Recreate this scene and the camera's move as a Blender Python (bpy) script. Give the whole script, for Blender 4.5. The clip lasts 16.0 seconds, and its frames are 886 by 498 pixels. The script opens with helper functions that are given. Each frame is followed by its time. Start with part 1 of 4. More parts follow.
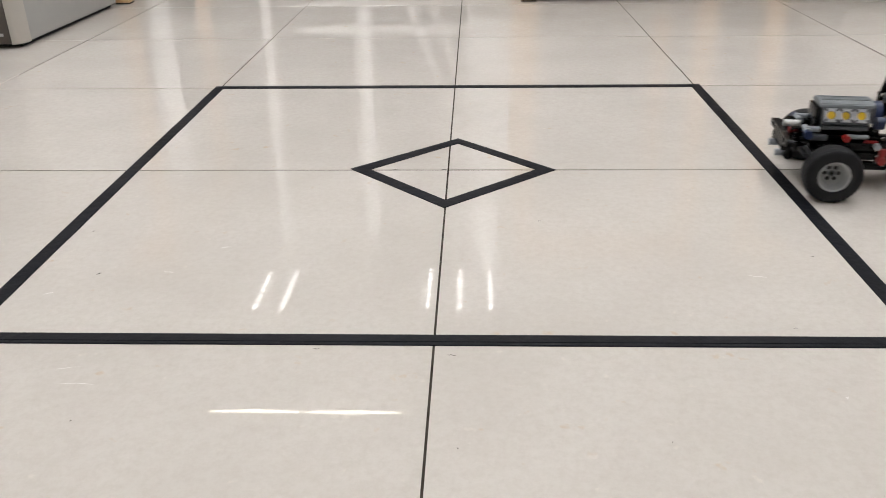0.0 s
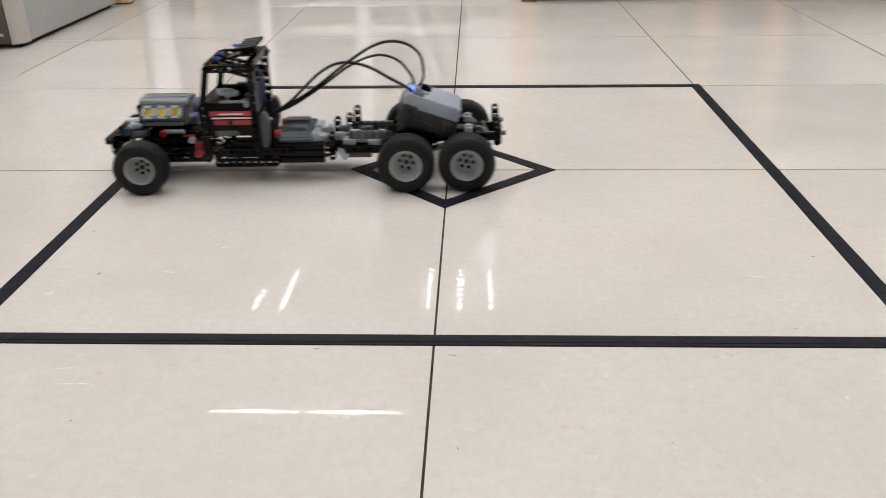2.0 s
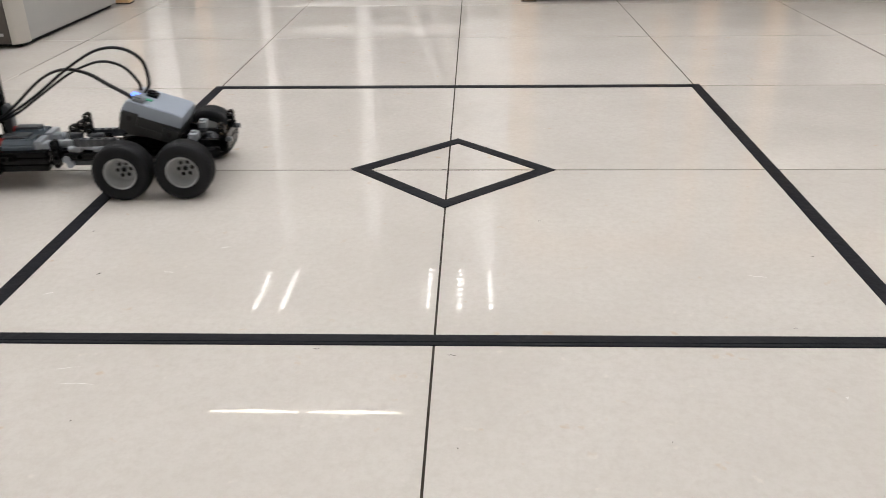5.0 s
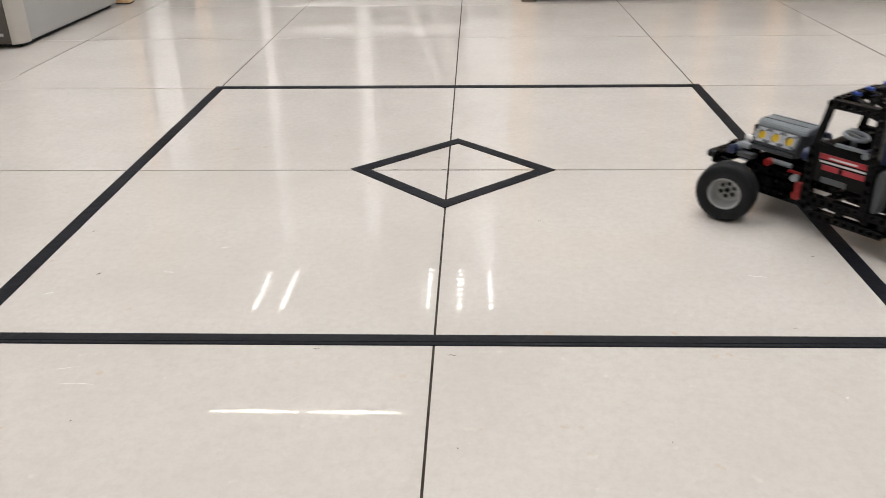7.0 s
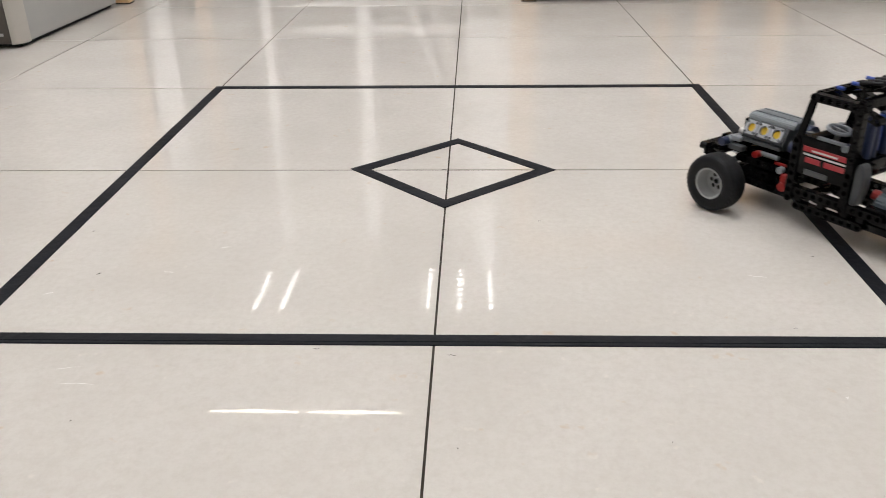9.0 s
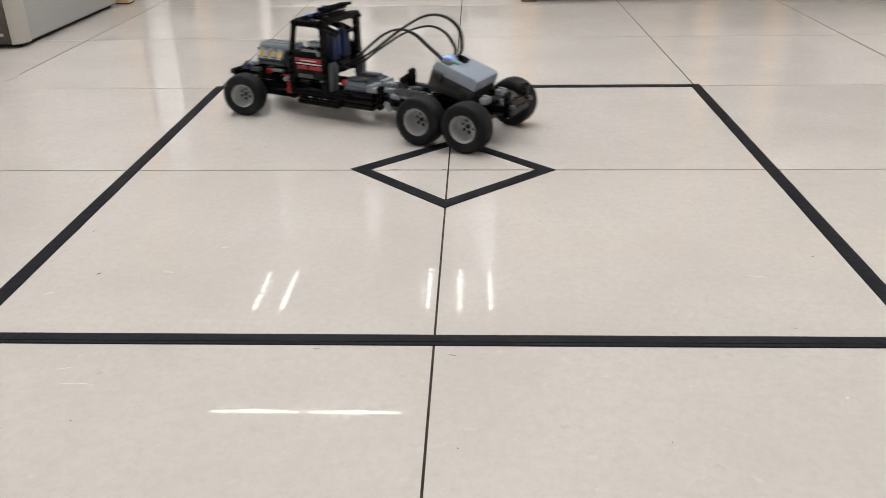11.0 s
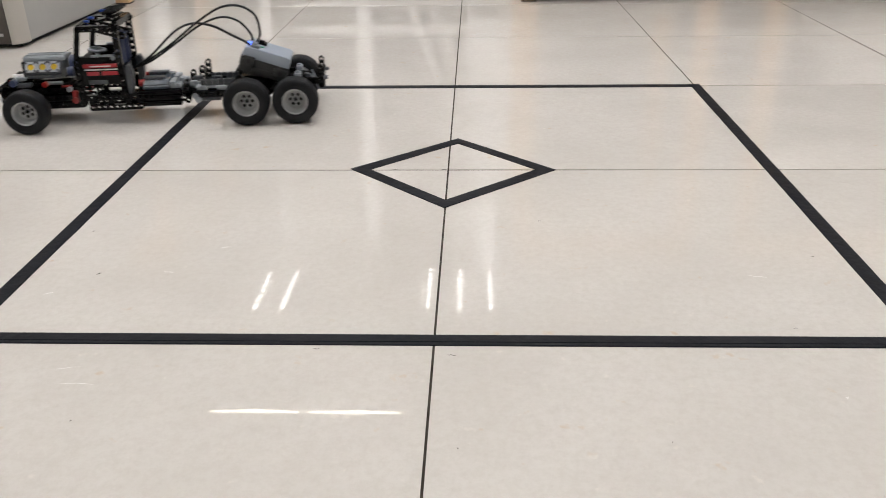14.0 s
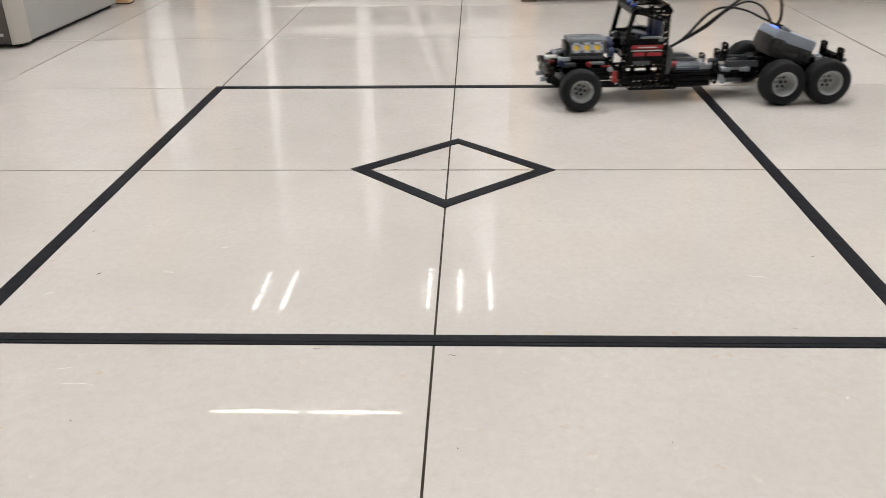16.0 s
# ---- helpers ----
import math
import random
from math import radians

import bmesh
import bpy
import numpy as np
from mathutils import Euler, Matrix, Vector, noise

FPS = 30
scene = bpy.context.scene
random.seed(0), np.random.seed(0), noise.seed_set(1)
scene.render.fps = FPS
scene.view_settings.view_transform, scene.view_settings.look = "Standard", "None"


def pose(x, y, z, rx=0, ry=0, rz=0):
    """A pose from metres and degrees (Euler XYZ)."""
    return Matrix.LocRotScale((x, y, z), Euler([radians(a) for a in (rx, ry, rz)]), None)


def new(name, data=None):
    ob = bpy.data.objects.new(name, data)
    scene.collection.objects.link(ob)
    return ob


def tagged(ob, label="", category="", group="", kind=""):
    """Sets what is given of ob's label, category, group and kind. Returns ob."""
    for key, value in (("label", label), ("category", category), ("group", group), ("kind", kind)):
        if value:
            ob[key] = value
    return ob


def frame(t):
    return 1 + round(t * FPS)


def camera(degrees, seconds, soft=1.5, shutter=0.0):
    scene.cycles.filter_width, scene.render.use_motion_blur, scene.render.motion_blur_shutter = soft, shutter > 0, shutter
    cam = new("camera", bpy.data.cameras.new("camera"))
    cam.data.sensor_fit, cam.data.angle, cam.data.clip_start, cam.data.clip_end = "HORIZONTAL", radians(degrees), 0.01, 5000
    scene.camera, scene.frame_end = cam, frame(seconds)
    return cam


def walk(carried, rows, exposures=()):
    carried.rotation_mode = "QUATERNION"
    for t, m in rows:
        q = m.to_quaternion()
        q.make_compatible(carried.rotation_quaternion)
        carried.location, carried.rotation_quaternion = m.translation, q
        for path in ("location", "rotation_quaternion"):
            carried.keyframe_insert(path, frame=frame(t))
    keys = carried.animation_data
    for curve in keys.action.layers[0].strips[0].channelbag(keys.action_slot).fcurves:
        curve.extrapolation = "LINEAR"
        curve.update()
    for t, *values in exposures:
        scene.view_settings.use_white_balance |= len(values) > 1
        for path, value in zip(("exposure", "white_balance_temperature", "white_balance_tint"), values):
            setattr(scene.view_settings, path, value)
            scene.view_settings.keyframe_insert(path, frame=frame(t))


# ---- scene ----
EXPO, TUBE, PANEL, STRIP = -0.02, 6.5, 9.6, 12.0   # exposure in stops; glow of the lamp tubes, panels and strips

# ---------------------------------------------------------------- camera
cam = camera(55.85, 16.0, soft=0.95, shutter=0.3)
VIEW = pose(0.0296, -0.8988, 0.3339, 64.228, 0.814, 1.964)
walk(cam, [(0.0, VIEW), (16.0, VIEW)], exposures=[(t, EXPO + e) for t, e in (
    (0.0, -0.13), (0.5, -0.08), (1.0, -0.04), (1.5, -0.02), (2.0, -0.05), (2.5, -0.06), (3.0, -0.12), (3.5, -0.19), (4.5, -0.16), (6.5, -0.03),
    (7.5, -0.08), (8.5, -0.10), (9.2, -0.09), (11.4, -0.16), (12.5, -0.20), (13.5, -0.14), (14.5, -0.07), (16.0, -0.07))])

# ---------------------------------------------------------------- world: closed room, so only a dim grey outside
world = bpy.data.worlds.new("world")
world.use_nodes = True
world.node_tree.nodes["Background"].inputs[0].default_value = (0.8, 0.85, 0.9, 1)
world.node_tree.nodes["Background"].inputs[1].default_value = 0.3
scene.world = world

TILE = 0.364        # floor tile pitch
U = 0.008           # pitch of the toy's building bricks
CEIL = 2.70


# ---------------------------------------------------------------- materials
def mat(name, color, rough=0.5, metal=0.0, var=0.0, scale=20.0, bump=0.0, bump_scale=200.0, coat=0.0,
        emit=0.0, color2=None, rough_var=0.0, island=0.0, spec=0.5):
    m = bpy.data.materials.new(name)
    m.use_nodes = True
    nt = m.node_tree
    b = nt.nodes["Principled BSDF"]
    b.inputs["Base Color"].default_value = (*color, 1)
    b.inputs["Roughness"].default_value = rough
    b.inputs["Metallic"].default_value = metal
    b.inputs["Coat Weight"].default_value = coat
    b.inputs["Specular IOR Level"].default_value = spec
    if emit:
        b.inputs["Emission Color"].default_value = (*color, 1)
        b.inputs["Emission Strength"].default_value = emit
    tc = nt.nodes.new("ShaderNodeTexCoord")
    if var or color2:
        n1 = nt.nodes.new("ShaderNodeTexNoise")
        n1.inputs["Scale"].default_value = scale
        n1.inputs["Detail"].default_value = 8
        n1.inputs["Roughness"].default_value = 0.65
        nt.links.new(tc.outputs["Object"], n1.inputs["Vector"])
        ramp = nt.nodes.new("ShaderNodeValToRGB")
        c2 = color2 or tuple(c * (1 - var) for c in color)
        ramp.color_ramp.elements[0].position, ramp.color_ramp.elements[1].position = 0.33, 0.67
        ramp.color_ramp.elements[0].color = (*c2, 1)
        ramp.color_ramp.elements[1].color = (*color, 1)
        nt.links.new(n1.outputs["Fac"], ramp.inputs["Fac"])
        nt.links.new(ramp.outputs["Color"], b.inputs["Base Color"])
    if rough_var:
        n2 = nt.nodes.new("ShaderNodeTexNoise")
        n2.inputs["Scale"].default_value = scale * 0.7 + 3
        n2.inputs["Detail"].default_value = 6
        mr = nt.nodes.new("ShaderNodeMapRange")
        mr.inputs["To Min"].default_value, mr.inputs["To Max"].default_value = max(0.0, rough - rough_var), rough + rough_var
        nt.links.new(tc.outputs["Object"], n2.inputs["Vector"])
        nt.links.new(n2.outputs["Fac"], mr.inputs["Value"])
        nt.links.new(mr.outputs["Result"], b.inputs["Roughness"])
    if bump:
        n3 = nt.nodes.new("ShaderNodeTexNoise")
        n3.inputs["Scale"].default_value = bump_scale
        n3.inputs["Detail"].default_value = 4
        bp = nt.nodes.new("ShaderNodeBump")
        bp.inputs["Strength"].default_value = bump
        bp.inputs["Distance"].default_value = 0.002
        nt.links.new(tc.outputs["Object"], n3.inputs["Vector"])
        nt.links.new(n3.outputs["Fac"], bp.inputs["Height"])
        nt.links.new(bp.outputs["Normal"], b.inputs["Normal"])
    return m


def tile_material():
    """Polished beige porcelain: cloudy at hand size, mottled at millimetre size, few ochre and pale specks."""
    m = bpy.data.materials.new("polished_tile")
    m.use_nodes = True
    nt = m.node_tree
    b = nt.nodes["Principled BSDF"]
    tc = nt.nodes.new("ShaderNodeTexCoord")
    oi = nt.nodes.new("ShaderNodeObjectInfo")
    off = nt.nodes.new("ShaderNodeVectorMath")
    off.operation = "MULTIPLY_ADD"
    off.inputs[1].default_value = (1, 1, 1)
    sc = nt.nodes.new("ShaderNodeVectorMath")
    sc.operation = "SCALE"
    sc.inputs["Scale"].default_value = 37.0
    nt.links.new(oi.outputs["Random"], sc.inputs[0])
    nt.links.new(tc.outputs["Object"], off.inputs[0])
    nt.links.new(sc.outputs[0], off.inputs[2])

    def noise_node(scale, detail, rough=0.6):
        n = nt.nodes.new("ShaderNodeTexNoise")
        n.inputs["Scale"].default_value, n.inputs["Detail"].default_value, n.inputs["Roughness"].default_value = scale, detail, rough
        nt.links.new(off.outputs[0], n.inputs["Vector"])
        return n

    def ramp(src, a, ca, z, cz):
        r = nt.nodes.new("ShaderNodeValToRGB")
        r.color_ramp.elements[0].position, r.color_ramp.elements[1].position = a, z
        r.color_ramp.elements[0].color, r.color_ramp.elements[1].color = (*ca, 1), (*cz, 1)
        nt.links.new(src, r.inputs["Fac"])
        return r.outputs["Color"]

    def mix(fac, a, c):
        x = nt.nodes.new("ShaderNodeMix")
        x.data_type = "RGBA"
        nt.links.new(fac, x.inputs["Factor"])
        nt.links.new(a, x.inputs["A"])
        if isinstance(c, tuple):
            x.inputs["B"].default_value = (*c, 1)
        else:
            nt.links.new(c, x.inputs["B"])
        return x.outputs["Result"]

    base = ramp(noise_node(7.0, 5).outputs["Fac"], 0.35, TILE_A, 0.68, TILE_B)
    grain = ramp(noise_node(150.0, 5, 0.75).outputs["Fac"], 0.40, (0, 0, 0), 0.74, (0.55, 0.55, 0.55))
    col = mix(grain, base, TILE_C)
    pale = ramp(noise_node(95.0, 3, 0.5).outputs["Fac"], 0.68, (0, 0, 0), 0.78, (0.34, 0.34, 0.34))
    col = mix(pale, col, (0.80, 0.74, 0.66))
    ochre = ramp(noise_node(48.0, 3, 0.6).outputs["Fac"], 0.68, (0, 0, 0), 0.76, (0.55, 0.55, 0.55))
    col = mix(ochre, col, (0.60, 0.46, 0.32))
    nt.links.new(col, b.inputs["Base Color"])
    rg = ramp(noise_node(11.0, 6, 0.7).outputs["Fac"], 0.35, (0.002,) * 3, 0.75, (0.014,) * 3)
    nt.links.new(rg, b.inputs["Roughness"])
    b.inputs["IOR"].default_value = 1.6
    wave = noise_node(9.0, 2)
    bp = nt.nodes.new("ShaderNodeBump")
    bp.inputs["Strength"].default_value, bp.inputs["Distance"].default_value = 0.004, 0.002
    nt.links.new(wave.outputs["Fac"], bp.inputs["Height"])
    nt.links.new(bp.outputs["Normal"], b.inputs["Normal"])
    return m


TILE_A, TILE_B, TILE_C = (0.615, 0.575, 0.525), (0.675, 0.635, 0.585), (0.545, 0.495, 0.44)
M_TILE = tile_material()
M_GROUT = mat("grout", (0.020, 0.017, 0.014), 0.95, color2=(0.08, 0.066, 0.052), scale=38, bump=0.4, spec=0.1)
M_FILL = mat("beige_grout", (0.50, 0.45, 0.39), 0.7, var=0.25, scale=60)
M_TAPE = mat("black_vinyl_tape", (0.0072, 0.0078, 0.0118), 0.5, spec=0.18, var=0.35, scale=40, bump=0.25, bump_scale=120, rough_var=0.08)
M_WALL = mat("painted_wall", (0.66, 0.64, 0.61), 0.8, var=0.06, scale=3, bump=0.1)
M_CEIL = mat("ceiling_board", (0.80, 0.79, 0.76), 0.9, var=0.05, scale=5)
M_WOOD = mat("beech_wood", (0.80, 0.53, 0.29), 0.45, var=0.25, scale=14, bump=0.1)
M_TOP = mat("laminate_top", (0.62, 0.57, 0.50), 0.4, var=0.05, scale=8)
M_WHITE = mat("white_enamel", (0.86, 0.86, 0.85), 0.35, var=0.05, scale=10)
# fabric tone darkened to carry the under-table shade mirrored in the floor
M_SHADE_FABRIC = mat("shade_dark_screen_fabric", (0.10, 0.097, 0.094), 0.9, var=0.12, scale=6, bump=0.3, bump_scale=700)
M_PALE = mat("pale_beige_laminate", (0.44, 0.41, 0.38), 0.5, var=0.05, scale=5)
M_STOOL = mat("dark_grey_vinyl", (0.035, 0.034, 0.033), 0.5, var=0.15, scale=12)
M_GREYMETAL = mat("grey_painted_steel", (0.30, 0.29, 0.28), 0.4, var=0.1, scale=12)
M_CABGREY = mat("grey_plastic_casing", (0.42, 0.42, 0.41), 0.5, var=0.06, scale=9, bump=0.15, bump_scale=900)
M_CABCREAM = mat("cream_plastic", (0.50, 0.475, 0.43), 0.45, var=0.05, scale=9, bump=0.12, bump_scale=900)
M_CABDARK = mat("taupe_plastic", (0.085, 0.073, 0.063), 0.5, var=0.1, scale=9, bump=0.12, bump_scale=900)
# black rubber; also paints shade in pin holes and under table legs
M_RUBBER_SHADE = mat("black_rubber_and_shade", (0.012, 0.012, 0.012), 0.7, var=0.2)
M_LAMP = mat("lit_tube", (1.0, 0.98, 0.95), 0.5, emit=TUBE)
M_STRIP = mat("lit_strip", (1.0, 0.93, 0.74), 0.5, emit=STRIP)
M_PANEL = mat("lit_diffuser", (0.975, 0.975, 1.0), 0.5, emit=PANEL)

M_BLACK = mat("black_brick_plastic", (0.0030, 0.0030, 0.0034), 0.13, spec=0.13, var=0.25, scale=60, rough_var=0.08)
M_TYRE = mat("tyre_rubber", (0.010, 0.0105, 0.012), 0.55, spec=0.22, var=0.35, scale=90, bump=0.3, bump_scale=500)
M_RIM = mat("light_grey_rim_plastic", (0.38, 0.39, 0.39), 0.34, var=0.08, scale=70)
M_LGREY = mat("light_bluish_grey_plastic", (0.30, 0.325, 0.35), 0.28, var=0.08, scale=70)
M_DGREY = mat("dark_bluish_grey_plastic", (0.06, 0.066, 0.073), 0.38, var=0.12, scale=60)
M_MGREY = mat("mid_grey_plastic", (0.165, 0.185, 0.20), 0.36, var=0.1, scale=60)
M_MOTOR = mat("bluish_grey_motor_plastic", (0.085, 0.105, 0.125), 0.24, var=0.15, scale=60)
M_BATTOP = mat("pale_grey_battery_lid", (0.32, 0.365, 0.43), 0.30, var=0.06, scale=50)
M_BATBODY = mat("dark_grey_battery_case", (0.024, 0.024, 0.024), 0.40, var=0.15, scale=50)
M_RED = mat("red_plastic", (0.28, 0.011, 0.010), 0.33, var=0.1, scale=60)
M_STICKER = mat("red_sticker", (0.38, 0.018, 0.03), 0.3, var=0.06, scale=60)
M_STICKWHITE = mat("white_sticker", (0.62, 0.60, 0.60), 0.3, var=0.06, scale=60)
M_YELLOW = mat("yellow_plastic", (0.66, 0.43, 0.02), 0.35, var=0.1, scale=60)
M_SILVER = mat("silver_grey_cylinder_plastic", (0.52, 0.54, 0.57), 0.25, metal=0.3, var=0.08, scale=60)
M_BLUE = mat("blue_plastic", (0.012, 0.06, 0.36), 0.33, var=0.1, scale=60)
M_NAVY = mat("dark_blue_plastic", (0.012, 0.024, 0.075), 0.38, var=0.15, scale=60)
M_GREEN = mat("green_plastic", (0.02, 0.30, 0.16), 0.4)
M_LED = mat("blue_led", (0.10, 0.22, 1.0), 0.4, emit=2.2)
M_CABLE = mat("black_cable", (0.006, 0.006, 0.0065), 0.5, spec=0.15, var=0.2, scale=80)
M_TAN = mat("white_plastic", (0.66, 0.66, 0.64), 0.35, var=0.06, scale=60)


# ---------------------------------------------------------------- mesh helpers
def box(bm, c, s, bevel=0.0, m=None):
    """A box of centre c and size s, bevelled, turned by m."""
    t = Matrix.Translation(c) @ (m or Matrix()) @ Matrix.Diagonal((*s, 1))
    vs = bmesh.ops.create_cube(bm, size=1.0, matrix=t)["verts"]
    if bevel:
        es = list({e for v in vs for e in v.link_edges})
        bmesh.ops.bevel(bm, geom=es, offset=bevel, segments=2, profile=0.6, affect="EDGES")
    return bm


AX = {"x": Matrix.Rotation(math.pi / 2, 4, "Y"), "y": Matrix.Rotation(-math.pi / 2, 4, "X"), "z": Matrix()}


def cyl(bm, c, r, h, axis="z", seg=16, r2=None, m=None):
    t = Matrix.Translation(c) @ (m or Matrix()) @ AX[axis]
    bmesh.ops.create_cone(bm, cap_ends=True, segments=seg, radius1=r, radius2=r if r2 is None else r2, depth=h, matrix=t)
    return bm


def lathe(bm, prof, seg=40, wob=None, closed=False):
    """Turn the profile of (radius, y) about the y axis."""
    rings = []
    for i in range(seg):
        a = 2 * math.pi * i / seg
        ring = []
        for k, (r, y) in enumerate(prof):
            rr = r + (wob(i, k) if wob else 0)
            ring.append(bm.verts.new((rr * math.cos(a), y, rr * math.sin(a))))
        rings.append(ring)
    n = len(prof)
    for i in range(seg):
        a, b = rings[i], rings[(i + 1) % seg]
        for k in range(n if closed else n - 1):
            k2 = (k + 1) % n
            bm.faces.new((a[k], a[k2], b[k2], b[k]))
    return bm


def tube(bm, pts, r, seg=8, flat=1.0):
    """Sweep a round or flat cable along a smooth line through pts."""
    p = [Vector(v) for v in pts]
    line = []
    for i in range(len(p) - 1):
        a, b, c, d = p[max(i - 1, 0)], p[i], p[i + 1], p[min(i + 2, len(p) - 1)]
        for k in range(8):
            u = k / 8
            line.append(0.5 * (2 * b + (c - a) * u + (2 * a - 5 * b + 4 * c - d) * u * u + (3 * b - a - 3 * c + d) * u ** 3))
    line.append(p[-1])
    rings = []
    for i, v in enumerate(line):
        t = (line[min(i + 1, len(line) - 1)] - line[max(i - 1, 0)]).normalized()
        side = Vector((0, 1, 0))
        side = (side - t * side.dot(t)).normalized()
        up = t.cross(side)
        rings.append([bm.verts.new(v + side * (r * flat * math.cos(2 * math.pi * j / seg)) + up * (r * math.sin(2 * math.pi * j / seg))) for j in range(seg)])
    for a, b in zip(rings, rings[1:]):
        for j in range(seg):
            bm.faces.new((a[j], a[(j + 1) % seg], b[(j + 1) % seg], b[j]))
    bm.faces.new(rings[0][::-1]), bm.faces.new(rings[-1])
    return bm


def beam(bm, n, m, t=0.98, w=0.94, hole=0.31):
    """A beam of n studs with real round holes, along x from its first hole, holes along y; in studs, placed by m."""
    seg = 12
    for c in range(n):
        sq, ci = [], []
        for k in range(seg):
            a = 2 * math.pi * (k + 0.5) / seg
            ca, sa = math.cos(a), math.sin(a)
            end = (c == 0 and ca < 0) or (c == n - 1 and ca > 0)
            if end:
                o = (w / 2 * ca, w / 2 * sa)
            else:
                f = min(0.5 / max(abs(ca), 1e-6), (w / 2) / max(abs(sa), 1e-6))
                o = (f * ca, f * sa)
            sq.append((c + o[0], o[1]))
            ci.append((c + hole * ca, hole * sa))
        vv = {}
        for nm, pts in (("s", sq), ("c", ci)):
            for yy in (-t / 2, t / 2):
                vv[nm, yy] = [bm.verts.new(m @ Vector((x, yy, z))) for x, z in pts]
        for k in range(seg):
            j = (k + 1) % seg
            bm.faces.new((vv["s", -t / 2][k], vv["s", -t / 2][j], vv["c", -t / 2][j], vv["c", -t / 2][k]))
            bm.faces.new((vv["s", t / 2][j], vv["s", t / 2][k], vv["c", t / 2][k], vv["c", t / 2][j]))
            bm.faces.new((vv["c", -t / 2][k], vv["c", -t / 2][j], vv["c", t / 2][j], vv["c", t / 2][k]))
            inner = abs(abs(sq[k][0] - c) - 0.5) < 1e-4 and abs(sq[j][0] - sq[k][0]) < 1e-4
            if not inner:
                bm.faces.new((vv["s", -t / 2][j], vv["s", -t / 2][k], vv["s", t / 2][k], vv["s", t / 2][j]))
    bmesh.ops.remove_doubles(bm, verts=bm.verts, dist=0.002)
    return bm


def link(name, bm, material, smooth=30):
    bmesh.ops.recalc_face_normals(bm, faces=bm.faces)
    me = bpy.data.meshes.new(name)
    bm.to_mesh(me)
    bm.free()
    me.materials.append(material)
    if smooth:
        me.shade_smooth()
        me.set_sharp_from_angle(angle=radians(smooth))
    return new(name, me)


def part(name, bm, material, parent, label="", smooth=30):
    ob = link(name, bm, material, smooth)
    ob.parent = parent
    return tagged(ob, label)


def thing(name, label, category, m=None, group=""):
    ob = new(name)
    ob.empty_display_size = 0.05
    ob.matrix_basis = m or Matrix()
    return tagged(ob, label, category, group)


def bm_new():
    return bmesh.new()


# ---------------------------------------------------------------- room
X0, X1, Y0, Y1 = -7 * TILE, 8 * TILE, -6 * TILE, 14 * TILE


def slab(name, lo, hi, material, kind="structure", bevel=0.0):
    bm = bm_new()
    box(bm, [(a + b) / 2 for a, b in zip(lo, hi)], [b - a for a, b in zip(lo, hi)], bevel)
    return tagged(link(name, bm, material, 0), kind=kind)


def room():
    floor = tagged(slab("floor", (X0, Y0, -0.08), (X1, Y1, -0.0007), M_GROUT), "dark grout bed under polished beige floor tiles", "floor")
    tagged(slab("wall_west", (X0 - 0.12, Y0 - 0.12, -0.08), (X0, Y1 + 0.12, CEIL), M_WALL), "plain cream painted wall", "wall")
    tagged(slab("wall_east", (X1, Y0 - 0.12, -0.08), (X1 + 0.12, Y1 + 0.12, CEIL), M_WALL), "plain cream painted wall", "wall")
    tagged(slab("wall_south", (X0, Y0 - 0.12, -0.08), (X1, Y0, CEIL), M_WALL), "plain cream painted wall", "wall")
    tagged(slab("wall_north", (X0, Y1, -0.08), (X1, Y1 + 0.12, CEIL), M_WALL), "plain cream painted wall", "wall")
    tagged(slab("ceiling", (X0 - 0.12, Y0 - 0.12, CEIL), (X1 + 0.12, Y1 + 0.12, CEIL + 0.1), M_CEIL), "white ceiling boards with recessed lamps", "ceiling")
    return floor


FLOOR = room()


def joint_fill(x0, x1, y0, y1):
    """Beige grout that fills a joint flush with the tiles."""
    bm = bm_new()
    box(bm, ((x0 + x1) / 2, (y0 + y1) / 2, -0.00045), (x1 - x0, y1 - y0, 0.0005))
    part("joint_fill", bm, M_FILL, FLOOR, "beige grout filling a tile joint", 0)


joint_fill(-1.45, -0.731, 2 * TILE - 0.0011, 2 * TILE + 0.0011)
joint_fill(-1.45, -0.640, TILE - 0.0011, TILE + 0.0011)
joint_fill(-2 * TILE - 0.0018, -2 * TILE + 0.0009, 0.02, 0.455)


def troffer(x, y, tubes=(-0.19, 0.0, 0.19), wide=0.6):
    """A recessed louvre lamp: frame, lit tubes, cross blades."""
    t = thing("ceiling_light", "square recessed ceiling light with lit tubes and louvre blades", "ceiling light", pose(x, y, CEIL - 0.002), "ceiling lights")
    bm = bm_new()
    h = wide / 2
    for sx, sy, lx, ly in ((0, h, wide, 0.02), (0, -h, wide, 0.02), (h, 0, 0.02, wide - 0.02), (-h, 0, 0.02, wide - 0.02)):
        box(bm, (sx, sy, -0.01), (lx, ly, 0.02))
    part("frame", bm, M_WHITE, t, smooth=0)
    for tx in tubes:
        bm = bm_new()
        cyl(bm, (tx, 0, -0.012), 0.014, wide - 0.05, "y", 12)
        part("tube", bm, M_LAMP, t)
    for k in range(7):
        bm = bm_new()
        box(bm, (0, -h + (k + 1) * wide / 8, -0.031), (wide - 0.03, 0.005, 0.014))
        part("louvre_blade", bm, M_GREYMETAL, t, smooth=0)
    return t


troffer(-1.48, 4.62, (-0.09, 0.11))
troffer(-0.078, 4.66, (-0.23, 0.0, 0.23), 0.64)


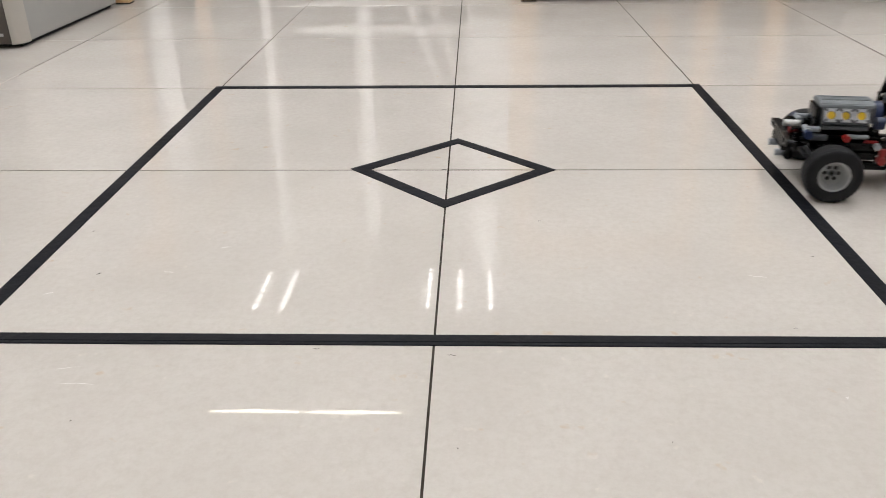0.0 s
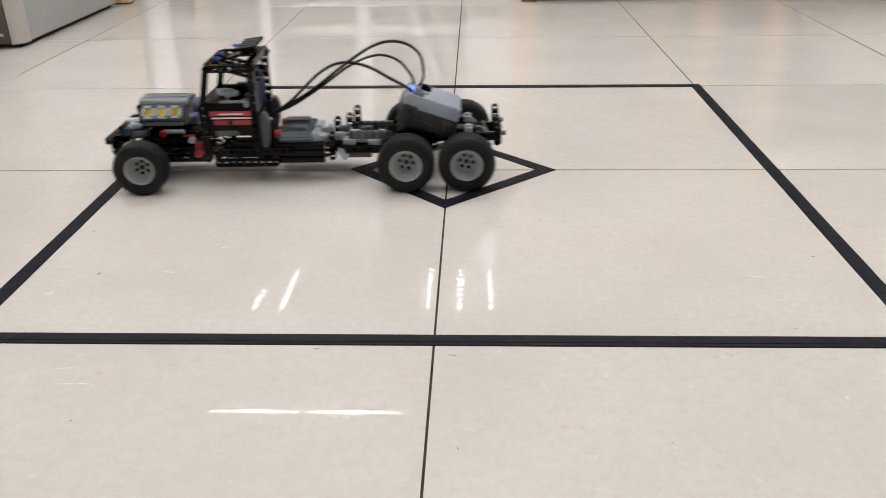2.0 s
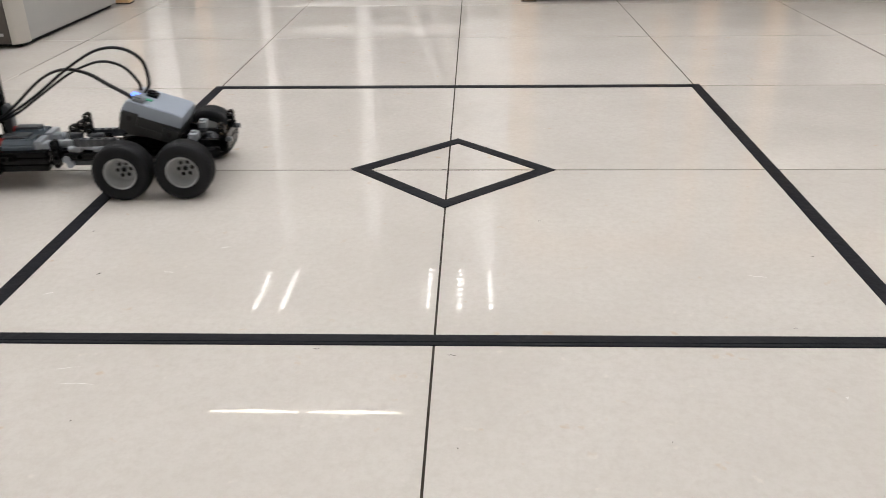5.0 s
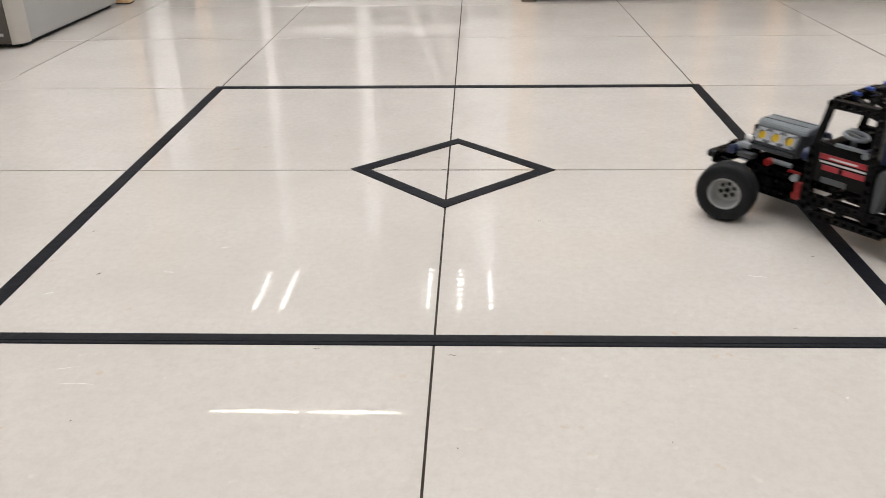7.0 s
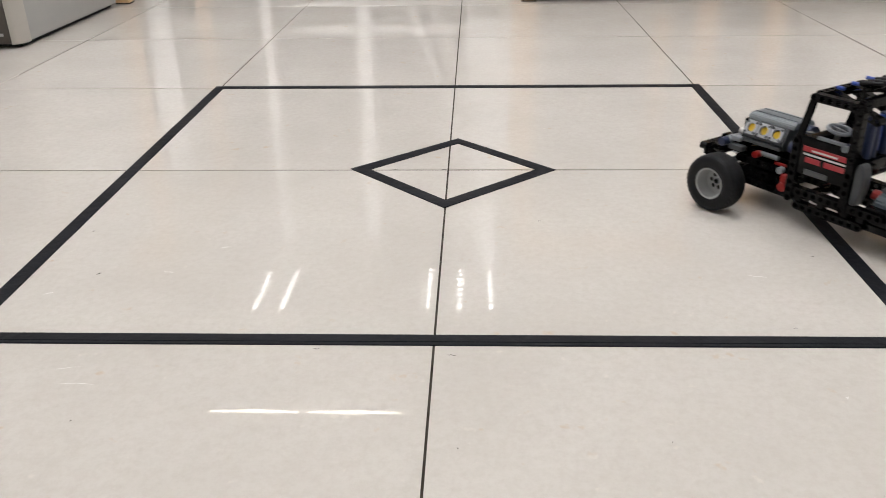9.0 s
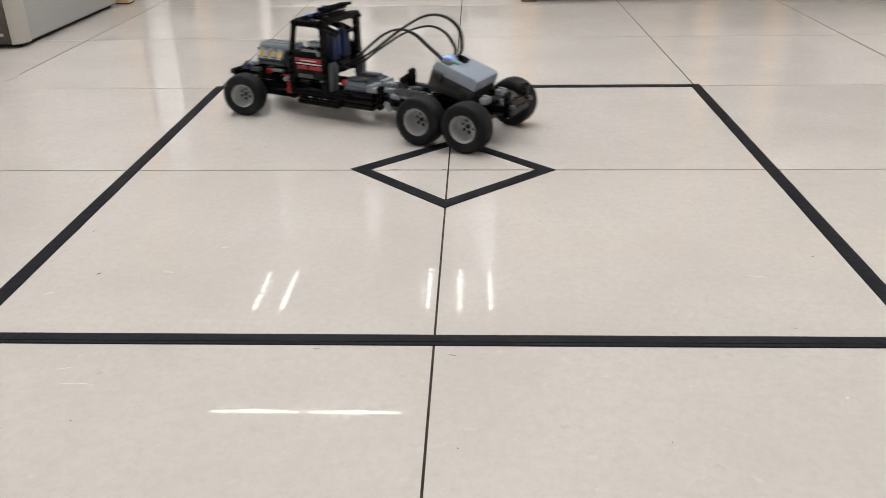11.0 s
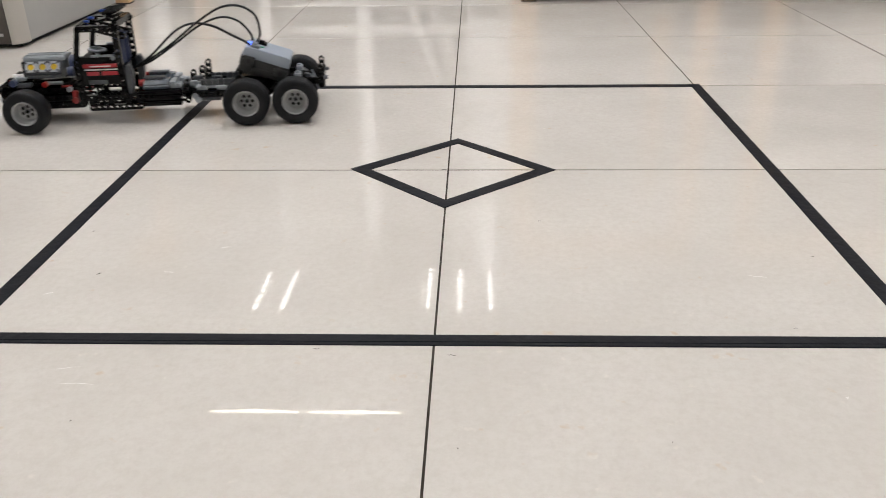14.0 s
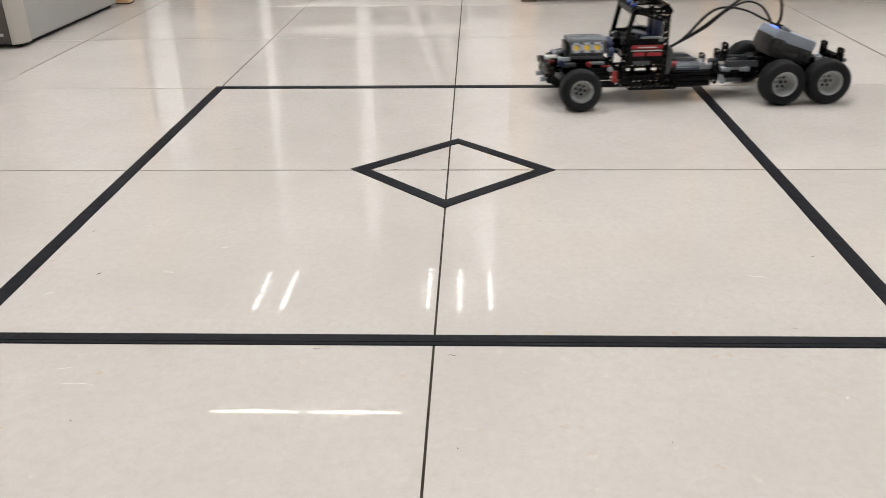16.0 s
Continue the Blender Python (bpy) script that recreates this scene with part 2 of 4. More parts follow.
# Unseen ceiling panel, added only to brighten the room.
def fill_panel(x, y, lx, ly):
    t = thing("ceiling_light", "unseen flat ceiling panel in a white frame, added as fill light", "ceiling light", pose(x, y, CEIL - 0.002), "ceiling lights")
    bm = bm_new()
    box(bm, (0, 0, -0.006), (lx, ly, 0.012), 0.002)
    part("diffuser", bm, M_PANEL, t)
    bm = bm_new()
    for sx, sy, ax, ay in ((0, ly / 2 + 0.012, lx + 0.048, 0.022), (0, -ly / 2 - 0.012, lx + 0.048, 0.022), (lx / 2 + 0.012, 0, 0.022, ly), (-lx / 2 - 0.012, 0, 0.022, ly)):
        box(bm, (sx, sy, -0.009), (ax, ay, 0.018))
    part("frame", bm, M_WHITE, t, smooth=0)
    return t


# added fill rows, kept where the floor does not mirror them
for px in (-1.25, 0.0, 1.25):
    for py in (1.95, 1.05, 0.1, -1.3):
        if (px, py) != (0.0, -1.3):
            fill_panel(px, py, 0.6, 0.6)


def strip_light(x, y, length):
    t = thing("ceiling_light", "narrow lit linear ceiling light with tapering glow", "ceiling light", pose(x, y, CEIL - 0.002), "linear ceiling lights")
    bm = bm_new()
    n = 20
    up, lo = [], []
    for k in range(n + 1):
        u = k / n * 2 - 1
        w = 0.026 * (1 - abs(u)) ** 1.5 + 0.0006
        up.append(bm.verts.new((u * length / 2, w * 0.75 - 0.009, -0.012)))
        lo.append(bm.verts.new((u * length / 2, -0.010 - w * 0.12, -0.012)))
    for k in range(n):
        bm.faces.new((up[k], up[k + 1], lo[k + 1], lo[k]))
    g = bmesh.ops.extrude_face_region(bm, geom=list(bm.faces))["geom"]
    bmesh.ops.translate(bm, vec=(0, 0, 0.008), verts=[v for v in g if isinstance(v, bmesh.types.BMVert)])
    part("tube", bm, M_STRIP, t)
    bm = bm_new()
    box(bm, (0, 0.02, -0.002), (length + 0.06, 0.12, 0.004))
    part("frame", bm, M_WHITE, t, smooth=0)


strip_light(-1.28, 3.13, 0.54)
strip_light(-0.68, 3.13, 0.56)


# ---------------------------------------------------------------- tape marks on the floor
def tape(name, a, b, w, z, label):
    """A strip of vinyl tape from a to b, with slightly wavy edges and a raised seam."""
    a, b = Vector(a), Vector(b)
    d = (b - a)
    length = d.length
    d.normalize()
    s = Vector((-d.y, d.x))
    bm = bm_new()
    n = max(12, int(length / 0.025))
    rows = []
    for k in range(n + 1):
        c = a + d * (length * k / n)
        w1 = w / 2 + 0.00025 * noise.noise((c.x * 14, c.y * 14, z * 900))
        w2 = w / 2 + 0.00025 * noise.noise((c.x * 14 + 9, c.y * 14, z * 900))
        rows.append([bm.verts.new((*(c + s * w1), z * 0.2)), bm.verts.new((*(c + s * (w1 - 0.0004)), z)),
                     bm.verts.new((*(c - s * (w2 - 0.0004)), z)), bm.verts.new((*(c - s * w2), z * 0.2))])
    for p, q in zip(rows, rows[1:]):
        for k in range(3):
            bm.faces.new((p[k], p[k + 1], q[k + 1], q[k]))
    for r in (rows[0], rows[-1]):
        bm.faces.new(r)
    return tagged(link(name, bm, M_TAPE, 0), label, "tape", "tape square on the floor")


def tapes():
    w = 0.0152
    big = "strip of black vinyl tape stuck along a tile joint"
    tape("floor_tape", (-0.3655, 0.373), (-0.3650, -0.372), w, 0.0006, big)
    tape("floor_tape", (0.3655, 0.373), (0.3638, -0.374), w, 0.0006, big)
    tape("floor_tape", (-0.358, 0.3650), (0.3585, 0.3632), w * 0.98, 0.0009, big)
    tape("floor_tape", (-0.374, -0.3662), (0.376, -0.3652), w, 0.0010, big)
    # a second, narrower strip overlapping the near side
    tape("floor_tape", (-0.373, -0.3650), (0.375, -0.3637), w * 0.66, 0.0014, "thin overlapping strip of black vinyl tape")
    # diamond round the tile crossing: four mitred strips
    out = [(0.0094, 0.1124), (0.1224, -0.0012), (-0.0010, -0.1121), (-0.1125, 0.0030)]
    inn = [(0.0096, 0.0924), (0.0996, -0.0004), (-0.0004, -0.0910), (-0.0890, 0.0006)]
    for k in range(4):
        j = (k + 1) % 4
        bm = bm_new()
        z = 0.0007
        lo = [bm.verts.new((*p, 0.0001)) for p in (out[k], out[j], inn[j], inn[k])]
        hi = [bm.verts.new((*p, z)) for p in (out[k], out[j], inn[j], inn[k])]
        bm.faces.new(hi), bm.faces.new(lo[::-1])
        for i in range(4):
            bm.faces.new((lo[i], lo[(i + 1) % 4], hi[(i + 1) % 4], hi[i]))
        tagged(link("diamond_tape", bm, M_TAPE, 0), "strip of black vinyl tape in a diamond on the floor", "tape", "tape diamond on the floor")


tapes()


def scuff(x, y, length, width, turn, material, label):
    bm = bm_new()
    n = 6
    up, lo = [], []
    for k in range(n + 1):
        u = k / n
        w = width * (0.25 + math.sin(math.pi * u)) * (0.7 + 0.6 * noise.noise((x * 50 + u * 4, y * 50, 0)))
        dy = 0.0015 * noise.noise((x * 90, y * 90, u * 3))
        up.append(bm.verts.new(((u - 0.5) * length, dy + w / 2, 0.00025)))
        lo.append(bm.verts.new(((u - 0.5) * length, dy - w / 2, 0.00025)))
    for k in range(n):
        bm.faces.new((lo[k], lo[k + 1], up[k + 1], up[k]))
    ob = link("floor_scuff", bm, material, 0)
    ob.matrix_basis = pose(x, y, 0, 0, 0, turn)
    tagged(ob, label, "scuff mark", "scuffs on the floor")


M_SCUFF = mat("dark_scuff", (0.10, 0.085, 0.07), 0.6, var=0.5, scale=300)
M_SCUFFPALE = mat("pale_scratch", (0.80, 0.77, 0.73), 0.5, var=0.2, scale=300)
DARK, LIGHT = "small dark scuff on the polished tile", "pale scratch on the polished tile"
scuff(0.0138, -0.3853, 0.0063, 0.0012, -4, M_SCUFF, DARK)
scuff(-0.0867, -0.3781, 0.0055, 0.0008, 0, M_SCUFF, DARK)
scuff(-0.2990, -0.2593, 0.0050, 0.0020, 35, M_SCUFF, DARK)
scuff(0.2736, -0.3454, 0.0033, 0.0010, -10, M_SCUFF, DARK)
scuff(-0.0047, 0.0002, 0.0064, 0.0032, 0, M_SCUFF, DARK)
scuff(-0.3413, -0.1701, 0.0025, 0.0022, 10, M_SCUFF, DARK)
scuff(0.3303, -0.2223, 0.0033, 0.0015, 30, M_SCUFF, DARK)
scuff(-0.2327, -0.4660, 0.0016, 0.0015, 0, M_SCUFF, DARK)
scuff(0.1523, -0.4814, 0.0011, 0.0010, 0, M_SCUFF, DARK)
scuff(-0.0605, 0.0013, 0.0072, 0.0013, 0, M_SCUFF, DARK)
scuff(-0.2468, -0.4250, 0.0262, 0.0010, -3, M_SCUFFPALE, LIGHT)
scuff(-0.2615, -0.4057, 0.0203, 0.0008, 12, M_SCUFFPALE, LIGHT)
scuff(-0.3275, -0.2954, 0.0085, 0.0019, 30, M_SCUFFPALE, LIGHT)
scuff(-0.2011, -0.2051, 0.0105, 0.0021, 10, M_SCUFFPALE, LIGHT)
scuff(0.2703, -0.2605, 0.0157, 0.0011, -14, M_SCUFFPALE, LIGHT)
scuff(0.0198, -0.4895, 0.0011, 0.0014, 0, M_SCUFF, DARK)
scuff(0.0940, -0.1447, 0.0030, 0.0017, 40, M_SCUFF, DARK)
scuff(-0.2375, -0.2556, 0.0110, 0.0012, 0, M_SCUFFPALE, LIGHT)
scuff(0.2774, -0.4338, 0.0033, 0.0015, 60, M_SCUFFPALE, LIGHT)


# ---------------------------------------------------------------- floor-standing machine and furniture along the far side
def office_machine():
    t = thing("office_machine", "grey and cream floor-standing office machine on a black base", "office machine", pose(-0.820, 0.674, 0))
    d, w, h = 0.436, 0.46, 0.52
    bm = bm_new()
    box(bm, (-w / 2 - 0.006, d / 2, 0.004), (w - 0.01, d - 0.008, 0.008), 0.002)
    part("base", bm, M_RUBBER_SHADE, t)
    bm = bm_new()
    box(bm, (-0.13, d / 2 + 0.012, 0.008 + h / 2), (0.26, d - 0.014, h), 0.004)
    part("side_casing", bm, M_CABGREY, t)
    # curved cream front corner
    bm = bm_new()
    r = 0.016
    pts = [(0.001, 0.018)]
    for k in range(9):
        a = math.pi / 2 * k / 8
        pts.append((0.001 - r + r * math.cos(a), 0.012 - 0.03 * math.sin(a)))
    pts += [(-0.019, -0.0185), (-0.019, 0.018)]
    lo = [bm.verts.new((x, y, 0.008)) for x, y in pts]
    hi = [bm.verts.new((x - 0.004, y, 0.008 + h + 0.004)) for x, y in pts]
    bm.faces.new(hi), bm.faces.new(lo[::-1])
    for k in range(len(pts)):
        j = (k + 1) % len(pts)
        bm.faces.new((lo[k], lo[j], hi[j], hi[k]))
    part("front_corner", bm, M_CABCREAM, t, "rounded cream front corner")
    bm = bm_new()
    box(bm, (-0.0195 - 0.18, 0.012, 0.008 + h / 2), (0.36, 0.062, h), 0.006)
    fp = part("front_panel", bm, M_CABDARK, t, "dark taupe front panel")
    for k, (xx, zz, ww) in enumerate(((-0.036, 0.026, 0.010), (-0.036, 0.075, 0.012))):
        bm = bm_new()
        box(bm, (xx, -0.0200, zz), (ww, 0.002, 0.005), 0.0004)
        part("printed_mark", bm, M_CABGREY, fp, "small pale printed mark")
    bm = bm_new()
    box(bm, (-0.22, d / 2 + 0.01, 0.012 + h + 0.012), (0.45, d + 0.03, 0.024), 0.006)
    part("lid", bm, M_CABGREY, t)


office_machine()


def wood_leg(parent, x, y, w, h):
    bm = bm_new()
    box(bm, (x, y, 0.003 + h / 2), (w, w, h), 0.003)
    leg = part("leg", bm, M_WOOD, parent)
    # thin black slip paints the contact shade under the leg
    bm = bm_new()
    box(bm, (x, y, 0.0015), (w - 0.004, w - 0.004, 0.003), 0.0005)
    part("foot", bm, M_RUBBER_SHADE, leg, "thin black slip standing in for contact shade under the leg")


def table(x0, x1, y0, y1, h, w=0.045):
    t = thing("work_table", "work table with beech legs and pale laminate top", "table", pose((x0 + x1) / 2, y0, 0), "work tables")
    hx = (x1 - x0) / 2
    for sx in (-hx, hx):
        for yy in (0.0, y1 - y0):
            wood_leg(t, sx, yy, w, h)
    bm = bm_new()
    box(bm, (0, (y1 - y0) / 2, h + 0.022), (2 * hx + 0.12, y1 - y0 + 0.12, 0.026), 0.004)
    part("tabletop", bm, M_TOP, t)
    bm = bm_new()
    box(bm, (0, 0, h - 0.035), (2 * hx - w - 0.004, 0.02, 0.07), 0.002)
    part("apron", bm, M_WOOD, t)
    # dark brown strip between the legs, close to the floor
    bm = bm_new()
    box(bm, (0, -0.006, 0.016), (2 * hx - w - 0.004, 0.022, 0.026), 0.002)
    part("dark_base_strip", bm, M_CABDARK, t, "dark brown strip at floor level")
    return t


table(-2.20, -0.818, 1.16, 1.75, 0.70, 0.036)
table(0.1575, 0.582, 1.150, 1.62, 0.68, 0.040)
table(0.742, 1.62, 1.155, 1.75, 0.68, 0.040)


def easel():
    """White A-frame board stand behind the tables."""
    t = thing("board_stand", "white A-frame stand holding a white notice board", "easel", pose(0.0, 1.9, 0))
    for x0, x1, y in ((-0.227, 0.115, 0.0), (-0.16, 0.18, 0.05), (0.39, -0.03, -0.05)):
        a, b = Vector((x0, y, 0.0)), Vector((x1, y, 0.95))
        d = b - a
        bm = bm_new()
        box(bm, (a + b) / 2 + Vector((0, 0, 0.003)), (0.03, 0.02, d.length), 0.003, d.to_track_quat("Z", "Y").to_matrix().to_4x4())
        part("strut", bm, M_WHITE, t)
    bm = bm_new()
    box(bm, (0.07, 0.015, 0.27), (0.13, 0.012, 0.5), 0.003)
    board = part("board", bm, M_WHITE, t)
    for k in range(2):
        bm = bm_new()
        box(bm, (0.075, 0.0075, 0.15 + 0.02 * k), (0.075 - 0.02 * k, 0.002, 0.009))
        part("text_bar", bm, M_GREYMETAL, board, "unreadable grey printed line")
    for z, w in ((0.125, 0.014), (0.205, 0.022)):
        bm = bm_new()
        box(bm, (-0.22, -0.02, z), (0.66, 0.014, w), 0.002)
        part("crossbar", bm, M_WHITE, t)


easel()


def screen(x0, x1, material, label, h=1.47, y=2.62):
    """A free-standing partition: panel in a slim white frame on feet."""
    t = thing("partition_screen", label, "partition", pose((x0 + x1) / 2, y, 0), "partition screens")
    w = x1 - x0
    edge = M_WHITE if material == M_WHITE else M_GREYMETAL
    bm = bm_new()
    box(bm, (0, 0, 0.06 + (h - 0.09) / 2), (w - 0.03, 0.03, h - 0.09), 0.004)
    part("panel", bm, material, t)
    for sx in (-1, 1):
        bm = bm_new()
        box(bm, (sx * (w / 2 - 0.008), 0, h / 2), (0.013, 0.04, h), 0.002)
        part("post", bm, edge, t)
        bm = bm_new()
        box(bm, (sx * (w / 2 - 0.02), 0, 0.008), (0.03, 0.26, 0.016), 0.003)
        part("foot", bm, M_GREYMETAL, t)
    bm = bm_new()
    box(bm, (0, 0, h - 0.014), (w - 0.032, 0.036, 0.026), 0.003)
    part("top_rail", bm, edge, t)


# Screens added out of view; the grey ones stand in for shade under tables.
PALE = "pale beige partition screen in a slim frame"
GREY = "grey fabric partition screen in a slim frame, darkened for under-table shade"
SLIM = "narrow white partition post panel"
screen(-2.5, -1.44, M_PALE, PALE, 1.2)
screen(-1.435, -1.335, M_SHADE_FABRIC, "narrow grey fabric partition screen, darkened for under-table shade", 1.35)
screen(-1.33, -1.23, M_WHITE, SLIM, 1.35)
screen(-1.225, -0.86, M_SHADE_FABRIC, GREY, 1.42)
screen(-0.855, -0.815, M_WHITE, SLIM, 1.3)
screen(-0.81, -0.465, M_SHADE_FABRIC, GREY, 1.0)
screen(-0.46, -0.40, M_WHITE, SLIM, 1.3)
screen(-0.395, 0.02, M_SHADE_FABRIC, GREY, 1.0)
screen(0.025, 0.21, M_WHITE, SLIM, 1.45)
screen(0.215, 1.30, M_SHADE_FABRIC, GREY)
screen(1.305, 2.85, M_PALE, PALE)


def stool():
    t = thing("folding_stool", "dark grey padded stool on crossed metal legs", "stool", pose(1.145, 1.9, 0))
    for y in (-0.06, 0.06):
        for sx in (-1, 1):
            a, b = Vector((0.105 if sx > 0 else -0.175, y + 0.008 * sx, 0.004)), Vector((-0.055 if sx > 0 else 0.045, y + 0.008 * sx, 0.45))
            d = b - a
            bm = bm_new()
            box(bm, (a + b) / 2, (0.036, 0.012, d.length), 0.003, d.to_track_quat("Z", "Y").to_matrix().to_4x4())
            part("leg", bm, M_STOOL, t)
    bm = bm_new()
    box(bm, (-0.02, 0.0, 0.325), (0.085, 0.16, 0.08), 0.02)
    part("hinge_block", bm, M_STOOL, t)
    bm = bm_new()
    box(bm, (0.10, 0.03, 0.515), (0.50, 0.30, 0.13), 0.03)
    part("seat", bm, M_STOOL, t)


stool()


# ---------------------------------------------------------------- the toy truck (built in studs of 8 mm; x forward, y to its left)
TRUCK = thing("toy_truck", "black six-wheeled toy truck of building bricks, grey engine and battery box", "toy truck")
S3 = Matrix.Scale(U, 4)


def piece(name, bm, material, parent=None, label="", smooth=30):
    """A part of the truck whose mesh was made in studs."""
    bmesh.ops.transform(bm, matrix=S3, verts=bm.verts)
    return part(name, bm, material, parent or TRUCK, label, smooth)


def at(x, y, z, rx=0, ry=0, rz=0):
    return pose(x, y, z, rx, ry, rz)


def beams(name, specs, material=M_BLACK, label=""):
    """One beam a part: (studs long, x, y, z, rx, ry, rz)."""
    for n, *p in specs:
        bm = bm_new()
        beam(bm, n, at(*p))
        piece(name, bm, material, None, label)


def wheel(x, y, radius, width, rim_r, side):
    w = new("wheel")
    w.empty_display_size = 0.02
    w.parent = TRUCK
    w.location = (x, y, radius)
    hw = width / 2
    s = side
    # tyre with rounded shoulders and staggered tread lugs
    prof = [(rim_r * 0.97, -hw * 0.80), (rim_r * 1.10, -hw * 0.93), (rim_r * 1.35, -hw * 0.99), (radius * 0.88, -hw * 0.95), (radius * 0.955, -hw * 0.84), (radius * 0.985, -hw * 0.62)]
    for k in range(5):
        prof.append((radius, hw * (-0.45 + 0.225 * k)))
    prof += [(r, -y2) for r, y2 in reversed(prof[:6])]
    n = len(prof)

    def tread(i, k):
        if 3 <= k <= n - 4:
            ph = (i + (1 if abs(k - n // 2) % 2 else 0)) % 3
            return -0.0011 if ph == 0 else 0.0
        return 0.0
    bm = bm_new()
    lathe(bm, prof, 114, tread)
    part("tyre", bm, M_TYRE, w, "black ribbed rubber tyre", 38)
    # dished rim
    f = hw * 0.86
    dish = -f * 0.30
    prof = [(rim_r, f * 0.96), (rim_r * 0.985, f), (rim_r * 0.93, f), (rim_r * 0.88, f * 0.93), (rim_r * 0.84, f * 0.30), (rim_r * 0.79, -f * 0.22), (rim_r * 0.70, dish), (0.0001, dish)]
    bm = bm_new()
    lathe(bm, [(r, s * y2) for r, y2 in prof] + [(0.0001, -s * f), (rim_r, -s * f), (rim_r, s * f * 0.96)], 40)
    rim = part("rim", bm, M_RIM, w, "light grey dished rim with six pin holes")
    for k in range(6):
        a = k * math.pi / 3
        cx, cz = 0.0064 * math.cos(a) * rim_r / 0.0155, 0.0064 * math.sin(a) * rim_r / 0.0155
        # solid black disc paints the shade of an uncut hole
        bm = bm_new()
        cyl(bm, (cx, s * (dish + 0.0001), cz), 0.0023, 0.0012, "y", 12)
        part("hole_shade_disc", bm, M_RUBBER_SHADE, rim, "black disc painting the shade inside a pin hole")
        bm = bm_new()
        lathe(bm, [(0.0023, 0), (0.0023, 0.0014 * s), (0.0028, 0.0014 * s), (0.0029, 0)], 12)
        bmesh.ops.translate(bm, vec=(cx, s * dish, cz), verts=bm.verts)
        part("pin_hole_lip", bm, M_RIM, rim)
    bm = bm_new()
    cyl(bm, (0, s * (dish + 0.0008), 0), 0.0030, 0.0022, "y", 12)
    part("hub", bm, M_MGREY, rim)
    bm = bm_new()
    box(bm, (0, s * (dish + 0.0021), 0), (0.0042, 0.0016, 0.0016))
    box(bm, (0, s * (dish + 0.0021), 0), (0.0016, 0.0017, 0.0042))
    part("axle_end", bm, M_BLACK, rim)
    return w


FR, RR = 0.0286, 0.0306
WHEELS = []
for sy in (1, -1):
    WHEELS.append((wheel(0.0, sy * 0.0650, FR, 0.0250, 0.0158, sy), FR, True, 0.0))
for wx in (-0.2824, -0.3467):
    for sy in (1, -1):
        WHEELS.append((wheel(wx, sy * 0.0640, RR, 0.0290, 0.0172, sy), RR, False, wx))


def chassis():
    # main rails and cross members
    beams("chassis_rail", [(15, -25.0, 2.0 * s, 4.3, 0, 0, 180) for s in (1, -1)] + [(15, -33.0, 2.0 * s, 5.4, 0, 0, 180) for s in (1, -1)])
    beams("chassis_rail", [(15, -10.0, 2.0 * s, 3.3, 0, 0, 180) for s in (1, -1)])
    beams("front_side_beam", [(9, 0.5, 3.2 * s, z, 0, 0, 180) for s in (1, -1) for z in (3.2, 4.5, 5.8)])
    beams("front_frame_beam", [(11, 4.0, 2.2 * s, 6.4, 0, 0, 180) for s in (1, -1)])
    # running boards under the cab with a perforated edge
    beams("running_board", [(9, -9.4, 4.6 * s, 2.9, 0, 0, 180) for s in (1, -1)])
    beams("sill", [(12, -8.4, 4.5 * s, 4.55, 0, 0, 180) for s in (1, -1)])
    for s in (1, -1):
        for x in (-9.4, -12.4, -15.4, -17.4):
            bm = bm_new()
            box(bm, (x, 4.5 * s, 3.75), (0.9, 0.9, 0.75), 0.1)
            piece("sill_spacer", bm, M_BLACK)
    for x, z, hw in ((-9.0, 3.3, 3.6), (-16.0, 3.3, 3.6), (-25.0, 4.3, 3.0), (-30.5, 5.4, 2.6), (-39.3, 5.3, 2.6)):
        bm = bm_new()
        box(bm, (x, 0, z), (0.95, 2 * hw, 0.95), 0.1)
        piece("cross_member", bm, M_BLACK)
    # axles
    for x, z, hw in ((0.0, FR / U, 6.6), (-35.3, RR / U, 6.4), (-43.34, RR / U, 6.4)):
        bm = bm_new()
        cyl(bm, (x, 0, z), 0.30, 2 * hw, "y", 10)
        piece("axle", bm, M_BLACK)
        bm = bm_new()
        box(bm, (x, 0, z), (1.6, 6.4, 1.3), 0.25)
        for s in (1, -1):
            box(bm, (x, 3.9 * s, z), (1.9, 1.0, 2.6), 0.25)
        piece("axle_housing", bm, M_BLACK)
    # steering rods
    for x in (1.9, 2.7):
        bm = bm_new()
        cyl(bm, (x, 0, 4.6), 0.26, 9.0, "y", 10)
        piece("steering_rod", bm, M_DGREY)


